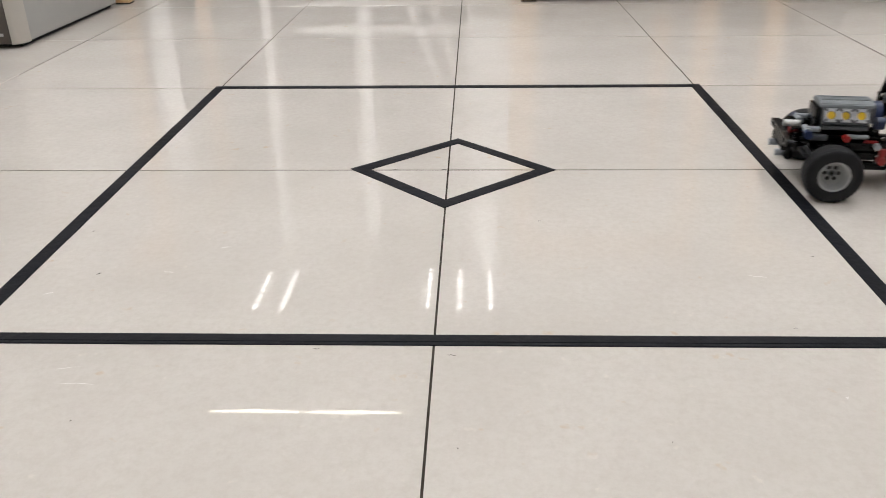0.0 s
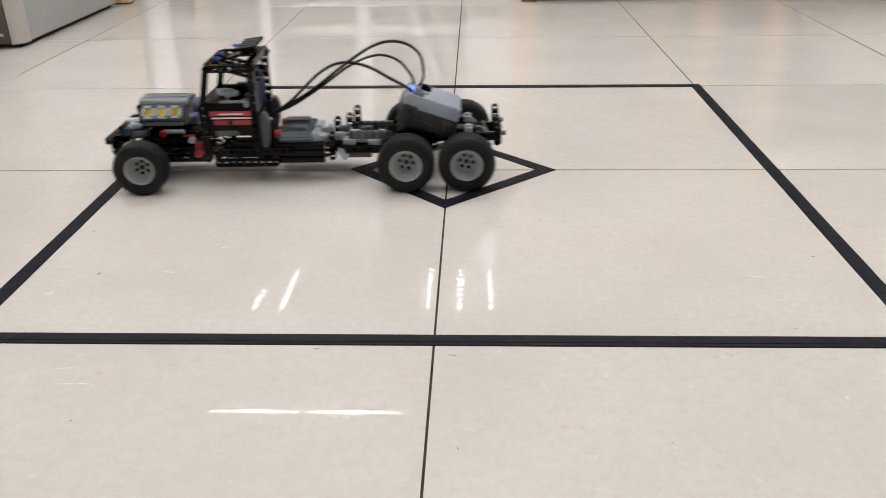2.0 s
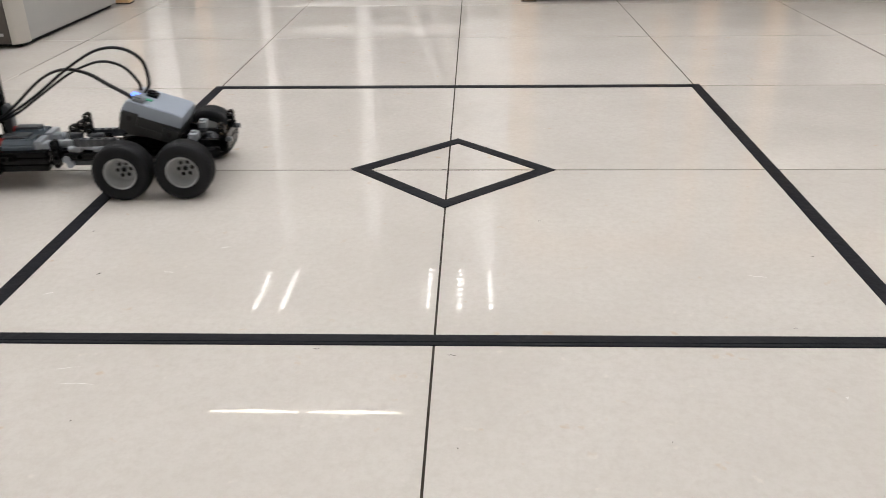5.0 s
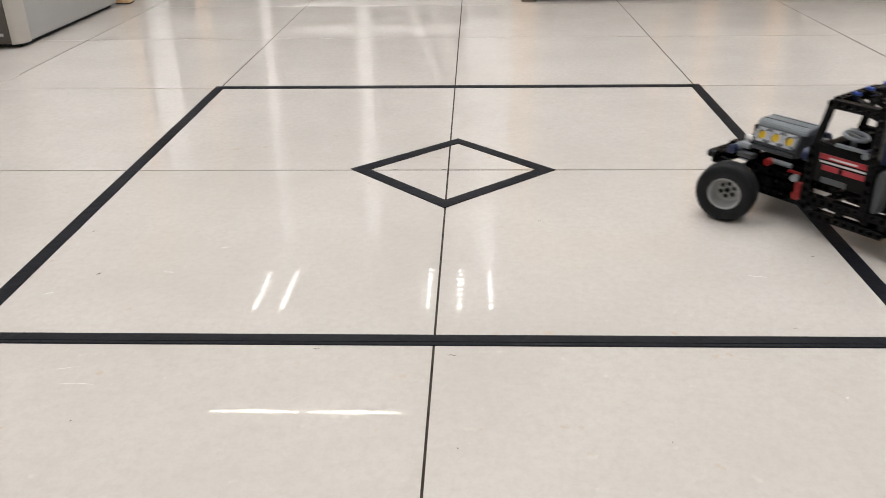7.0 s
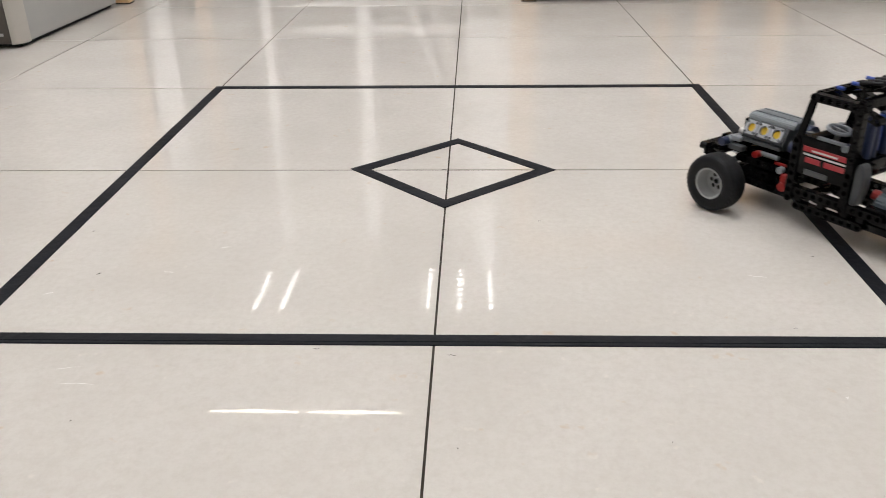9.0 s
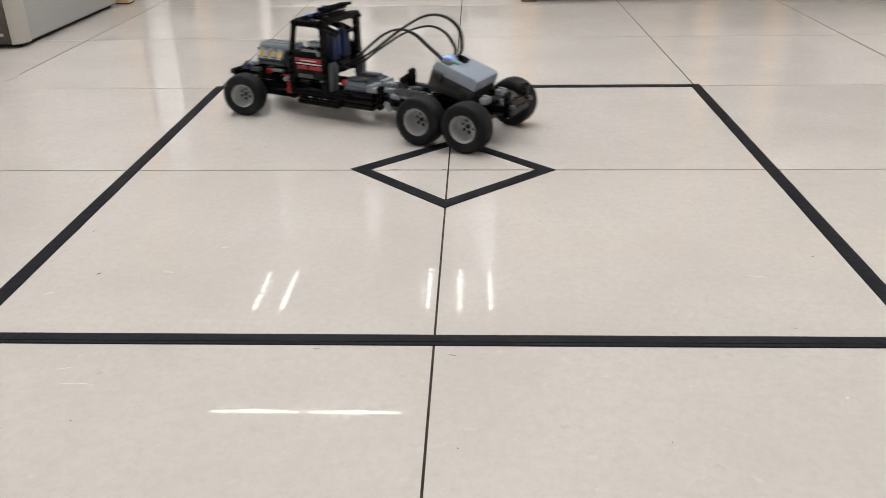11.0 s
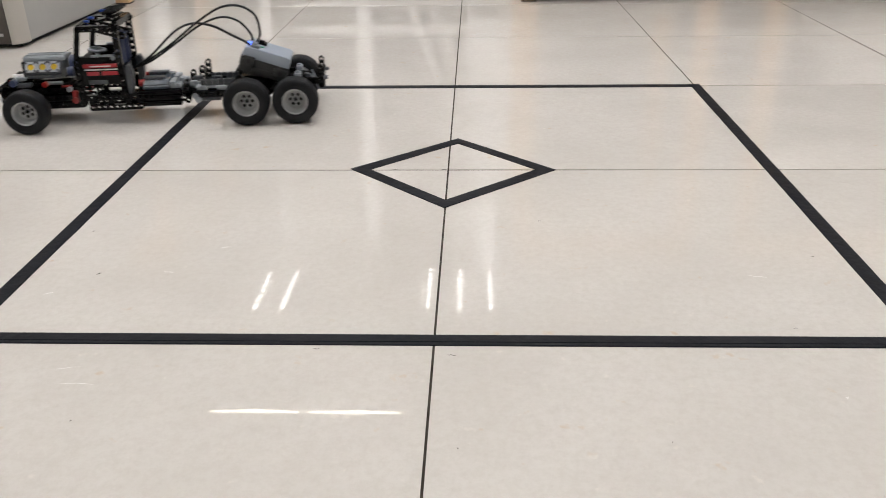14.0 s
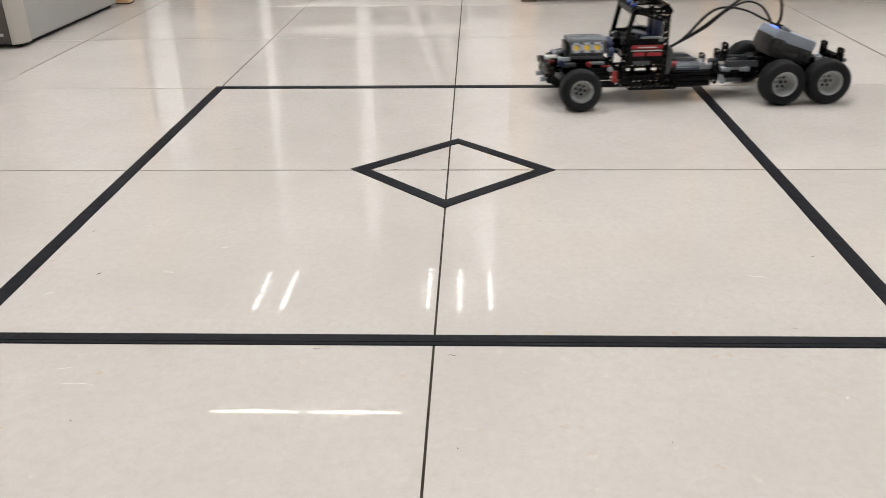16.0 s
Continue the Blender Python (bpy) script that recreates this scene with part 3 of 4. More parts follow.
def front_end():
    # bumper with hooked ends, pins and tow pieces
    for s in (1, -1):
        bm = bm_new()
        beam(bm, 3, at(4.9, 3.2 * s, 6.3, 0, 0, 180 - 25 * s))
        piece("bumper_end", bm, M_BLACK)
        bm = bm_new()
        cyl(bm, (4.3, 5.2 * s, 6.0), 0.42, 1.0, "z", 12)
        piece("bumper_pin", bm, M_BLACK)
        bm = bm_new()
        box(bm, (4.6, 3.6 * s, 5.0), (0.9, 0.9, 1.7), 0.3)
        cyl(bm, (4.7, 3.6 * s, 4.3), 0.5, 0.9, "y", 12)
        piece("bumper_upright", bm, M_BLACK)
        bm = bm_new()
        cyl(bm, (5.1, 2.2 * s, 4.2), 0.48, 1.7, "x", 12)
        piece("tow_pin", bm, M_LGREY, None, "light grey pin")
        # upper bracket: black arm, grey connector, blue pin
        bm = bm_new()
        beam(bm, 4, at(0.9, 2.2 * s, 7.0, 0, -6, 0))
        piece("headlight_arm", bm, M_BLACK)
        bm = bm_new()
        cyl(bm, (2.6, 2.6 * s, 7.5), 0.48, 2.2, "y", 12)
        box(bm, (1.9, 2.9 * s, 7.75), (1.8, 0.8, 0.7), 0.25)
        piece("headlight_pin", bm, M_LGREY, None, "light grey connector")
        bm = bm_new()
        cyl(bm, (2.7, 4.1 * s, 7.35), 0.55, 1.0, "y", 12)
        piece("headlight_cap", bm, M_NAVY, None, "dark blue cap")
        bm = bm_new()
        box(bm, (1.2, 3.3 * s, 6.8), (2.2, 1.1, 0.7), 0.2)
        piece("mudguard_block", bm, M_DGREY)
    bm = bm_new()
    beam(bm, 11, at(4.9, -5.0, 6.3, 0, 0, 90))
    piece("bumper", bm, M_BLACK)
    bm = bm_new()
    beam(bm, 7, at(4.9, -3.0, 5.2, 0, 0, 90))
    piece("lower_bumper", bm, M_BLACK)
    bm = bm_new()
    cyl(bm, (3.6, 1.2, 7.0), 0.42, 1.6, "x", 12)
    piece("front_connector", bm, M_RED)
    bm = bm_new()
    cyl(bm, (3.6, -1.4, 7.2), 0.45, 2.0, "x", 12)
    piece("front_connector", bm, M_TAN)


PISTONS = []


def engine():
    """V6: dark sump, two banks of three open cylinders, ridged cover."""
    x0, x1 = 1.15, -5.1
    bm = bm_new()
    sec = [(2.5, 7.7), (3.0, 8.5), (2.1, 10.35), (1.5, 10.6), (-1.5, 10.6), (-2.1, 10.35), (-3.0, 8.5), (-2.5, 7.7)]
    a = [bm.verts.new((x0 - 0.15, y, z)) for y, z in sec]
    b = [bm.verts.new((x1 + 0.15, y, z)) for y, z in sec]
    bm.faces.new(a), bm.faces.new(b[::-1])
    for k in range(len(sec)):
        j = (k + 1) % len(sec)
        bm.faces.new((a[k], a[j], b[j], b[k]))
    blk = piece("engine_block", bm, M_DGREY, None, "mid grey engine block")
    bm = bm_new()
    sec = [(2.0, 10.4), (1.85, 10.85), (1.4, 11.15), (-1.4, 11.15), (-1.85, 10.85), (-2.0, 10.4)]
    a = [bm.verts.new((x0 + 0.1, y, z)) for y, z in sec]
    b = [bm.verts.new((x1 - 0.4, y, z)) for y, z in sec]
    bm.faces.new(a), bm.faces.new(b[::-1])
    for k in range(len(sec)):
        j = (k + 1) % len(sec)
        bm.faces.new((a[k], a[j], b[j], b[k]))
    bmesh.ops.bevel(bm, geom=list(bm.edges), offset=0.1, segments=2, affect="EDGES")
    for s in (1, -1):
        box(bm, ((x0 + x1) / 2, 0.8 * s, 11.15), (5.9, 0.12, 0.14))
    piece("engine_cover", bm, M_MGREY, blk, "bluish grey engine cover")
    for s in (1, -1):
        for k in range(3):
            cx = -0.10 - 1.85 * k
            m = at(cx, 2.52 * s, 9.5, 25 * s)
            # open cylinder: square frame with a round bore
            bm = bm_new()
            n = 16
            ring = []
            for i in range(n):
                t = 2 * math.pi * (i + 0.5) / n
                ca, sa = math.cos(t), math.sin(t)
                f = 0.88 / max(abs(ca), abs(sa))
                ring.append([bm.verts.new(m @ Vector((f * ca, s * 0.0, f * sa))), bm.verts.new(m @ Vector((f * ca, s * 0.42, f * sa))),
                             bm.verts.new(m @ Vector((0.58 * ca, s * 0.42, 0.58 * sa))), bm.verts.new(m @ Vector((0.58 * ca, s * -0.35, 0.58 * sa)))])
            for i in range(n):
                p, q = ring[i], ring[(i + 1) % n]
                for e in range(3):
                    bm.faces.new((p[e], p[e + 1], q[e + 1], q[e]))
            cyl_ob = piece("cylinder", bm, M_SILVER, None, "silver grey open cylinder")
            bm = bm_new()
            cyl(bm, m @ Vector((0, s * 0.12, 0)), 0.50, 0.40, "y", 16, m=at(0, 0, 0, 25 * s))
            pist = piece("piston", bm, M_YELLOW, cyl_ob, "yellow piston")
            PISTONS.append((pist, (m.to_3x3() @ Vector((0, -s, 0))) * (0.30 * U), math.pi * (k % 2)))
            bm = bm_new()
            for dx in (-0.64, 0.64):
                for dz in (-0.64, 0.64):
                    cyl(bm, m @ Vector((dx, s * 0.44, dz)), 0.17, 0.14, "y", 8, m=at(0, 0, 0, 25 * s))
            piece("corner_studs", bm, M_DGREY, cyl_ob)
        bm = bm_new()
        box(bm, (-2.0, 2.95 * s, 8.0), (5.6, 0.4, 0.5), 0.12)
        piece("exhaust_rail", bm, M_DGREY, blk)
        bm = bm_new()
        cyl(bm, (-3.6, 3.3 * s, 7.0), 0.30, 2.6, "x", 10)
        piece("exhaust_pipe", bm, M_MGREY, blk)
        bm = bm_new()
        cyl(bm, (-2.2, 3.75 * s, 6.9), 0.44, 0.9, "y", 12)
        piece("red_bush", bm, M_RED)
    bm = bm_new()
    box(bm, (1.4, 0, 9.0), (0.5, 4.0, 2.6), 0.2)
    piece("radiator", bm, M_BLACK, blk)
    bm = bm_new()
    cyl(bm, (-6.3, 0, 9.4), 1.5, 0.9, "x", 20)
    cyl(bm, (-6.3, 2.3, 8.6), 0.8, 1.0, "x", 14)
    cyl(bm, (-6.3, -2.3, 8.6), 0.8, 1.0, "x", 14)
    piece("gear", bm, M_NAVY)
    # red clips by the front of the cab
    for s in (1, -1):
        bm = bm_new()
        box(bm, (-6.8, 4.1 * s, 5.0), (0.85, 0.8, 1.5), 0.25)
        cyl(bm, (-6.8, 4.15 * s, 4.2), 0.55, 0.95, "y", 12)
        piece("red_clip", bm, M_RED, None, "red connector clip")
        bm = bm_new()
        box(bm, (-5.4, 3.3 * s, 6.3), (1.6, 0.4, 0.55), 0.15)
        piece("red_link", bm, M_RED)
        bm = bm_new()
        cyl(bm, (-6.0, 4.0 * s, 6.0), 0.42, 0.7, "y", 10)
        piece("grey_pin", bm, M_LGREY)
    bm = bm_new()
    box(bm, (-3.0, 0, 6.2), (7.0, 4.6, 1.5), 0.3)
    piece("engine_bed", bm, M_BLACK)


def cab():
    for s in (1, -1):
        y = 4.7 * s
        # door: panel, stripes
        bm = bm_new()
        box(bm, (-11.6, y, 9.1), (6.2, 0.7, 4.6), 0.2)
        door = piece("door", bm, M_BLACK)
        bm = bm_new()
        box(bm, (-11.9, y + 0.38 * s, 9.95), (5.4, 0.10, 0.62))
        piece("stripe", bm, M_STICKER, door, "red sticker stripe")
        bm = bm_new()
        box(bm, (-11.95, y + 0.42 * s, 9.89), (3.2, 0.10, 0.20))
        piece("text_bar", bm, M_STICKWHITE, door, "unreadable white lettering")
        bm = bm_new()
        box(bm, (-11.95, y + 0.37 * s, 9.33), (5.3, 0.10, 0.20))
        piece("stripe", bm, M_STICKWHITE, door, "white sticker line")
        for cx, w in ((-10.6, 1.9), (-13.3, 2.5)):
            bm = bm_new()
            box(bm, (cx, y + 0.38 * s, 8.70), (w, 0.10, 0.62))
            piece("stripe", bm, M_STICKER, door, "red sticker block")
        bm = bm_new()
        cyl(bm, (-14.2, y + 0.35 * s, 11.15), 0.36, 0.5, "y", 12)
        box(bm, (-12.4, y + 0.30 * s, 11.55), (3.4, 0.5, 0.35), 0.08)
        piece("door_trim", bm, M_MGREY, door, "grey trim and pin")
        bm = bm_new()
        box(bm, (-11.2, y + 0.28 * s, 7.25), (3.0, 0.35, 0.7), 0.15)
        piece("step", bm, M_DGREY, door)
        # pillars and roof rail
        beams("front_pillar", [(8, -8.2, y, 3.6, 0, -90, 0)])
        bm = bm_new()
        a, b = Vector((-8.2, y, 10.8)), Vector((-9.3, y, 15.9))
        d = b - a
        box(bm, (a + b) / 2, (0.55, 0.8, d.length), 0.12, d.to_track_quat("Z", "Y").to_matrix().to_4x4())
        piece("windscreen_pillar", bm, M_BLACK)
        beams("rear_pillar", [(13, -15.1, y, 4.3, 0, -90, 0)])
        beams("roof_rail", [(7, -9.4, y, 15.9, 0, 0, 180)])
        bm = bm_new()
        sec = [(-15.6, 4.9), (-15.6, 9.2), (-16.0, 9.9), (-16.5, 9.6), (-16.8, 8.6), (-16.7, 6.6), (-16.3, 4.9)]
        p, q = [[bm.verts.new((x, yy * s, z)) for x, z in sec] for yy in (3.2, 4.8)]
        bm.faces.new(p), bm.faces.new(q[::-1])
        for k in range(len(sec)):
            bm.faces.new((p[k], p[(k + 1) % len(sec)], q[(k + 1) % len(sec)], q[k]))
        bmesh.ops.bevel(bm, geom=list(bm.edges), offset=0.16, segments=2, affect="EDGES")
        piece("air_intake", bm, M_DGREY, None, "glossy dark grey curved panel")
        bm = bm_new()
        cyl(bm, (-17.6, 2.7 * s, 6.3), 0.6, 0.9, "x", 12)
        piece("red_plug", bm, M_RED)
        # mirror arm
        bm = bm_new()
        cyl(bm, (-8.3, 3.0 * s, 10.6), 0.40, 1.2, "z", 12)
        piece("grey_upright", bm, M_DGREY)
    bm = bm_new()
    box(bm, (-11.8, 0, 7.9), (6.4, 8.2, 1.4), 0.2)
    piece("cab_floor", bm, M_BLACK)
    bm = bm_new()
    box(bm, (-9.6, 0, 10.4), (1.8, 8.2, 1.6), 0.3)
    piece("dashboard", bm, M_BLACK)
    bm = bm_new()
    m = at(-11.0, 1.6, 11.9, 0, 0, 0) @ at(0, 0, 0, 0, -10, 0) @ Matrix.Rotation(math.pi / 2, 4, "X")
    pr = []
    for k in range(8):
        t = 2 * math.pi * k / 8
        pr.append((1.25 + 0.25 * math.cos(t), 0.25 * math.sin(t)))
    lathe(bm, pr, 24, closed=True)
    box(bm, (0, 0, 0), (2.4, 0.24, 0.34))
    cyl(bm, (0, -0.7, 0), 0.3, 1.4, "y", 8)
    bmesh.ops.transform(bm, matrix=m, verts=bm.verts)
    piece("steering_wheel", bm, M_LGREY, None, "light grey steering wheel")
    for y in (-1.6, 1.4):
        bm = bm_new()
        box(bm, (-14.3, y, 12.2), (0.9, 1.9, 4.4), 0.3)
        cyl(bm, (-14.9, y + 0.5, 12.0), 0.42, 4.6, "z", 12)
        cyl(bm, (-14.9, y - 0.5, 12.0), 0.42, 4.6, "z", 12)
        box(bm, (-13.7, y, 10.4), (2.2, 1.9, 0.9), 0.25)
        piece("seat", bm, M_NAVY, None, "dark blue seat")
    bm = bm_new()
    box(bm, (-14.5, 0.0, 12.2), (0.5, 1.0, 4.2), 0.1)
    piece("blue_panel", bm, M_BLUE)
    bm = bm_new()
    box(bm, (-15.3, 0, 8.6), (0.7, 7.4, 2.0), 0.1)
    piece("cab_back", bm, M_BLACK)
    # roof: cross beams, sloping plate and a row of round light pieces
    for x, z in ((-9.4, 15.9), (-15.1, 16.35)):
        bm = bm_new()
        beam(bm, 9, at(x, -4.0, z, 90, 0, 90))
        piece("roof_beam", bm, M_BLACK)
    beams("roof_link", [(7, -9.8, 1.9 * s, 15.8, 0, 17, 180) for s in (1, -1)])
    bm = bm_new()
    box(bm, (-13.4, 0, 16.9), (4.0, 3.0, 0.3), 0.08, at(0, 0, 0, 0, 14, 0))
    piece("roof_plate", bm, M_BLACK)
    for k in range(5):
        bm = bm_new()
        cyl(bm, (-14.3, -2.8 + 1.4 * k, 18.1), 0.27, 2.6, "x", 12, m=at(0, 0, 0, 0, 8, 0))
        piece("roof_lamp", bm, M_BLACK)
    bm = bm_new()
    cyl(bm, (-14.0, 0, 17.55), 0.28, 7.0, "y", 10)
    piece("lamp_bar", bm, M_BLACK)
    for x, y, z in ((-10.0, 1.4, 16.5), (-10.0, -1.3, 16.6), (-12.6, 0.4, 18.0)):
        bm = bm_new()
        cyl(bm, (x, y, z), 0.22, 0.8, "x", 10)
        piece("blue_pin", bm, M_BLUE, None, "blue pin")


def motor_half(y, parent):
    """One rounded motor casing lying along the truck, with ridges and a stepped nose."""
    bm = bm_new()
    sec = [(-1.75, 4.7), (-1.75, 6.0), (-1.2, 6.75), (1.2, 6.75), (1.75, 6.0), (1.75, 4.7)]
    p, q = [[bm.verts.new((x, y + yy, z)) for yy, z in sec] for x in (-17.8, -22.2)]
    bm.faces.new(p), bm.faces.new(q[::-1])
    for k in range(6):
        bm.faces.new((p[k], p[(k + 1) % 6], q[(k + 1) % 6], q[k]))
    bmesh.ops.bevel(bm, geom=list(bm.edges), offset=0.18, segments=2, affect="EDGES")
    for k in range(3):
        box(bm, (-18.9 - 1.1 * k, y, 6.78), (0.3, 2.2, 0.16), 0.05)
    m = piece("drive_motor", bm, M_MOTOR, parent, "bluish grey motor casing")
    bm = bm_new()
    box(bm, (-22.7, y, 5.7), (1.0, 3.0, 1.7), 0.25)
    box(bm, (-23.5, y + 0.5, 5.5), (1.0, 1.8, 1.3), 0.25)
    cyl(bm, (-24.1, y, 5.5), 0.55, 0.9, "x", 14)
    piece("motor_nose", bm, M_LGREY, m, "lighter grey motor nose")
    bm = bm_new()
    box(bm, (-19.6, y, 7.0), (3.4, 1.7, 0.35), 0.12)
    piece("motor_lid", bm, M_DGREY, m, "dark grey motor lid")


def mid_section():
    # two drive motors lying side by side behind the cab
    for y in (1.95, -1.95):
        motor_half(y, None)
    # ribbed black side boxes
    for s in (1, -1):
        bm = bm_new()
        for k in range(3):
            box(bm, (-20.7, 3.7 * s, 5.0 - 0.95 * k), (6.6, 1.7, 0.82), 0.14)
        box(bm, (-20.7, 3.4 * s, 4.0), (6.2, 1.2, 2.6))
        piece("side_box", bm, M_BLACK, None, "ribbed black side box")
        beams("side_post", [(4, -25.0, 3.5 * s, 3.3, 0, -90, 0)])
        bm = bm_new()
        cyl(bm, (-26.2, 3.1 * s, 3.9), 0.5, 1.2, "y", 12)
        piece("grey_pin", bm, M_LGREY)
    beams("upright_post", [(3, -28.2, -1.2, 6.6, 0, -90, 0), (2, -27.0, -1.6, 6.4, 0, -90, 0)])
    # drive shafts and joints
    for y, x0, x1, z in ((0.9, -25, -32, 5.0), (-0.9, -25, -32, 5.0)):
        bm = bm_new()
        cyl(bm, ((x0 + x1) / 2, y, z), 0.30, x0 - x1, "x", 10)
        piece("drive_shaft", bm, M_LGREY)
    for x, y, z, m in ((-25.9, 1.4, 5.6, M_LGREY), (-27.6, 2.4, 5.0, M_LGREY), (-29.2, 2.2, 5.3, M_LGREY), (-31.0, 2.6, 5.0, M_LGREY), (-26.6, -1.2, 5.8, M_DGREY), (-29.8, -0.4, 5.9, M_DGREY)):
        bm = bm_new()
        box(bm, (x, y, z), (1.1, 1.0, 0.9), 0.25)
        cyl(bm, (x + 0.7, y, z), 0.46, 1.0, "x", 12)
        piece("joint", bm, m)
    for y in (3.0, -3.0):
        beams("mid_beam", [(7, -26.0, y, 4.2, 0, 0, 180)])
        beams("mid_top_beam", [(6, -27.6, y * 0.75, 5.9, 90, 0, 180)], M_DGREY, "dark grey flat beam")
        bm = bm_new()
        cyl(bm, (-26.6, y * 1.1, 3.2), 0.5, 0.8, "y", 12)
        piece("grey_bush", bm, M_LGREY)
    bm = bm_new()
    box(bm, (-28.8, 0, 3.6), (6.5, 3.4, 1.4), 0.3)
    piece("gearbox", bm, M_BLACK)
    bm = bm_new()
    box(bm, (-28.6, 2.7, 3.2), (3.4, 0.9, 0.7), 0.2)
    piece("spring_seat", bm, M_DGREY)


def battery():
    """Tilted battery box over the rear axles, with its lid, switch, light and plugs."""
    m = at(-38.45, 0.0, 8.98, 0, -19, 0)

    def put(bm):
        bmesh.ops.transform(bm, matrix=m, verts=bm.verts)
        return bm
    bm = bm_new()
    box(bm, (0, 0, -0.95), (8.1, 7.0, 2.8), 0.35)
    box(bm, (0.2, 0, -2.35), (6.2, 6.2, 1.0), 0.4)
    box(bm, (3.85, 0, -0.4), (0.7, 6.6, 2.0), 0.35)
    for sy in (1, -1):
        box(bm, (0.2, 3.46 * sy, -1.7), (3.6, 0.34, 1.1), 0.1)
        box(bm, (-0.3, 3.46 * sy, 0.05), (7.2, 0.3, 0.22), 0.06)
    case = piece("battery_box", put(bm), M_BATBODY, None, "dark grey battery box with pale lid")
    # side lugs, each with a black disc painting the shade of a pin hole
    for x, z in ((2.75, -0.25), (-2.75, -0.95)):
        for sy in (1, -1):
            bm = bm_new()
            box(bm, (x, 3.62 * sy, z), (2.1, 0.62, 1.5), 0.18)
            piece("side_lug", put(bm), M_BATBODY, case)
            bm = bm_new()
            cyl(bm, (x, 3.92 * sy, z), 0.36, 0.06, "y", 12)
            piece("hole_shade_disc", put(bm), M_RUBBER_SHADE, case, "black disc painting the shade inside a pin hole")
    bm = bm_new()
    sec = [(3.98, 0.35), (3.98, 1.0), (3.6, 1.85), (3.2, 2.0), (-3.4, 2.0), (-3.85, 1.8), (-3.98, 1.3), (-3.98, 0.35)]
    rims = [[bm.verts.new((x * k, y, z - dz)) for x, z in sec] for y, k, dz in ((-3.55, 0.985, 0.14), (-3.40, 1, 0), (3.40, 1, 0), (3.55, 0.985, 0.14))]
    bm.faces.new(rims[0]), bm.faces.new(rims[-1][::-1])
    for p, q in zip(rims, rims[1:]):
        for k in range(len(sec)):
            j = (k + 1) % len(sec)
            bm.faces.new((p[k], p[j], q[j], q[k]))
    piece("battery_lid", put(bm), M_BATTOP, case, "pale bluish grey lid")
    bm = bm_new()
    box(bm, (1.4, 1.2, 2.02), (1.2, 0.7, 0.14), 0.05)
    piece("switch", put(bm), M_GREEN, case, "green switch")
    bm = bm_new()
    box(bm, (3.3, 0.9, 2.03), (0.8, 2.2, 0.16), 0.06)
    piece("status_light", put(bm), M_LED, case, "glowing blue status light")
    for y, x in ((-0.9, 1.3), (2.6, 2.2)):
        bm = bm_new()
        box(bm, (x, y, 2.2), (1.5, 1.5, 0.5), 0.12)
        box(bm, (x + 0.2, y, 2.5), (1.0, 1.0, 0.3), 0.1)
        piece("plug", put(bm), M_MGREY if y > 0 else M_BLACK, case)
    # cables between the cab and the plugs
    runs = [
        ([(-16.8, 0.6, 8.6), (-19.0, 0.7, 9.8), (-23.0, 0.8, 12.3), (-27.5, 0.4, 15.6), (-31.5, -0.2, 17.8), (-34.7, -0.7, 17.9), (-37.1, -1.0, 16.2), (-37.6, -1.0, 13.2), (-36.9, -0.9, 11.8)], 0.19, 2.4),
        ([(-16.8, 1.6, 8.9), (-19.5, 1.5, 10.6), (-23.5, 0.2, 14.1), (-26.5, -0.4, 15.3), (-30.0, 0.6, 15.0), (-33.2, 1.8, 13.6), (-35.4, 2.5, 12.6), (-36.2, 2.6, 12.0)], 0.19, 2.6),
        ([(-16.8, -0.4, 8.4), (-19.5, -0.2, 9.6), (-23.5, 0.6, 12.2), (-27.5, -0.6, 14.8), (-31.2, -1.6, 16.0), (-34.0, -2.0, 15.2), (-35.8, -1.9, 13.2), (-36.2, -1.5, 12.0)], 0.17, 2.3),
    ]
    for pts, r, flat in runs:
        bm = bm_new()
        tube(bm, pts, r, 10, flat)
        piece("cable", bm, M_CABLE, None, "black looping ribbon cable", 60)


def rear_end():
    for s in (1, -1):
        beams("rear_upright", [(4, -47.6, 3.1 * s, 5.0, 0, -90, 0)])
        bm = bm_new()
        box(bm, (-45.6, 2.4 * s, 5.6), (3.6, 0.9, 0.9), 0.15)
        piece("rear_arm", bm, M_BLACK)
        bm = bm_new()
        box(bm, (-43.7, 2.7 * s, 6.6), (1.1, 1.9, 1.0), 0.12)
        cyl(bm, (-43.7, 2.7 * s, 7.1), 0.42, 0.5, "z", 12)
        piece("grey_connector", bm, M_LGREY, None, "light grey connector")
        bm = bm_new()
        box(bm, (-39.3, 2.6 * s, 6.2), (9.6, 1.0, 1.2), 0.2)
        piece("bogie_beam", bm, M_BLACK)
        bm = bm_new()
        cyl(bm, (-48.3, 3.1 * s, 6.2), 0.34, 1.0, "x", 10)
        piece("rear_pin", bm, M_DGREY)
        bm = bm_new()
        cyl(bm, (-46.4, 1.6 * s, 5.2), 0.18, 2.8, "z", 10, m=at(0, 0, 0, 0, 24, 0))
        piece("rear_strut", bm, M_LGREY)
    for z, n in ((6.4, 7), (5.2, 7)):
        bm = bm_new()
        beam(bm, n, at(-47.8, -3.0, z, 90, 0, 90))
        piece("rear_bumper", bm, M_BLACK)
    bm = bm_new()
    box(bm, (-39.3, 0, 5.6), (11.0, 3.8, 1.6), 0.3)
    piece("bogie_block", bm, M_BLACK)
    bm = bm_new()
    cyl(bm, (-45.0, 0, 5.0), 1.3, 0.9, "y", 20)
    cyl(bm, (-45.0, 1.4, 5.0), 0.8, 0.9, "y", 14)
    piece("differential", bm, M_DGREY)


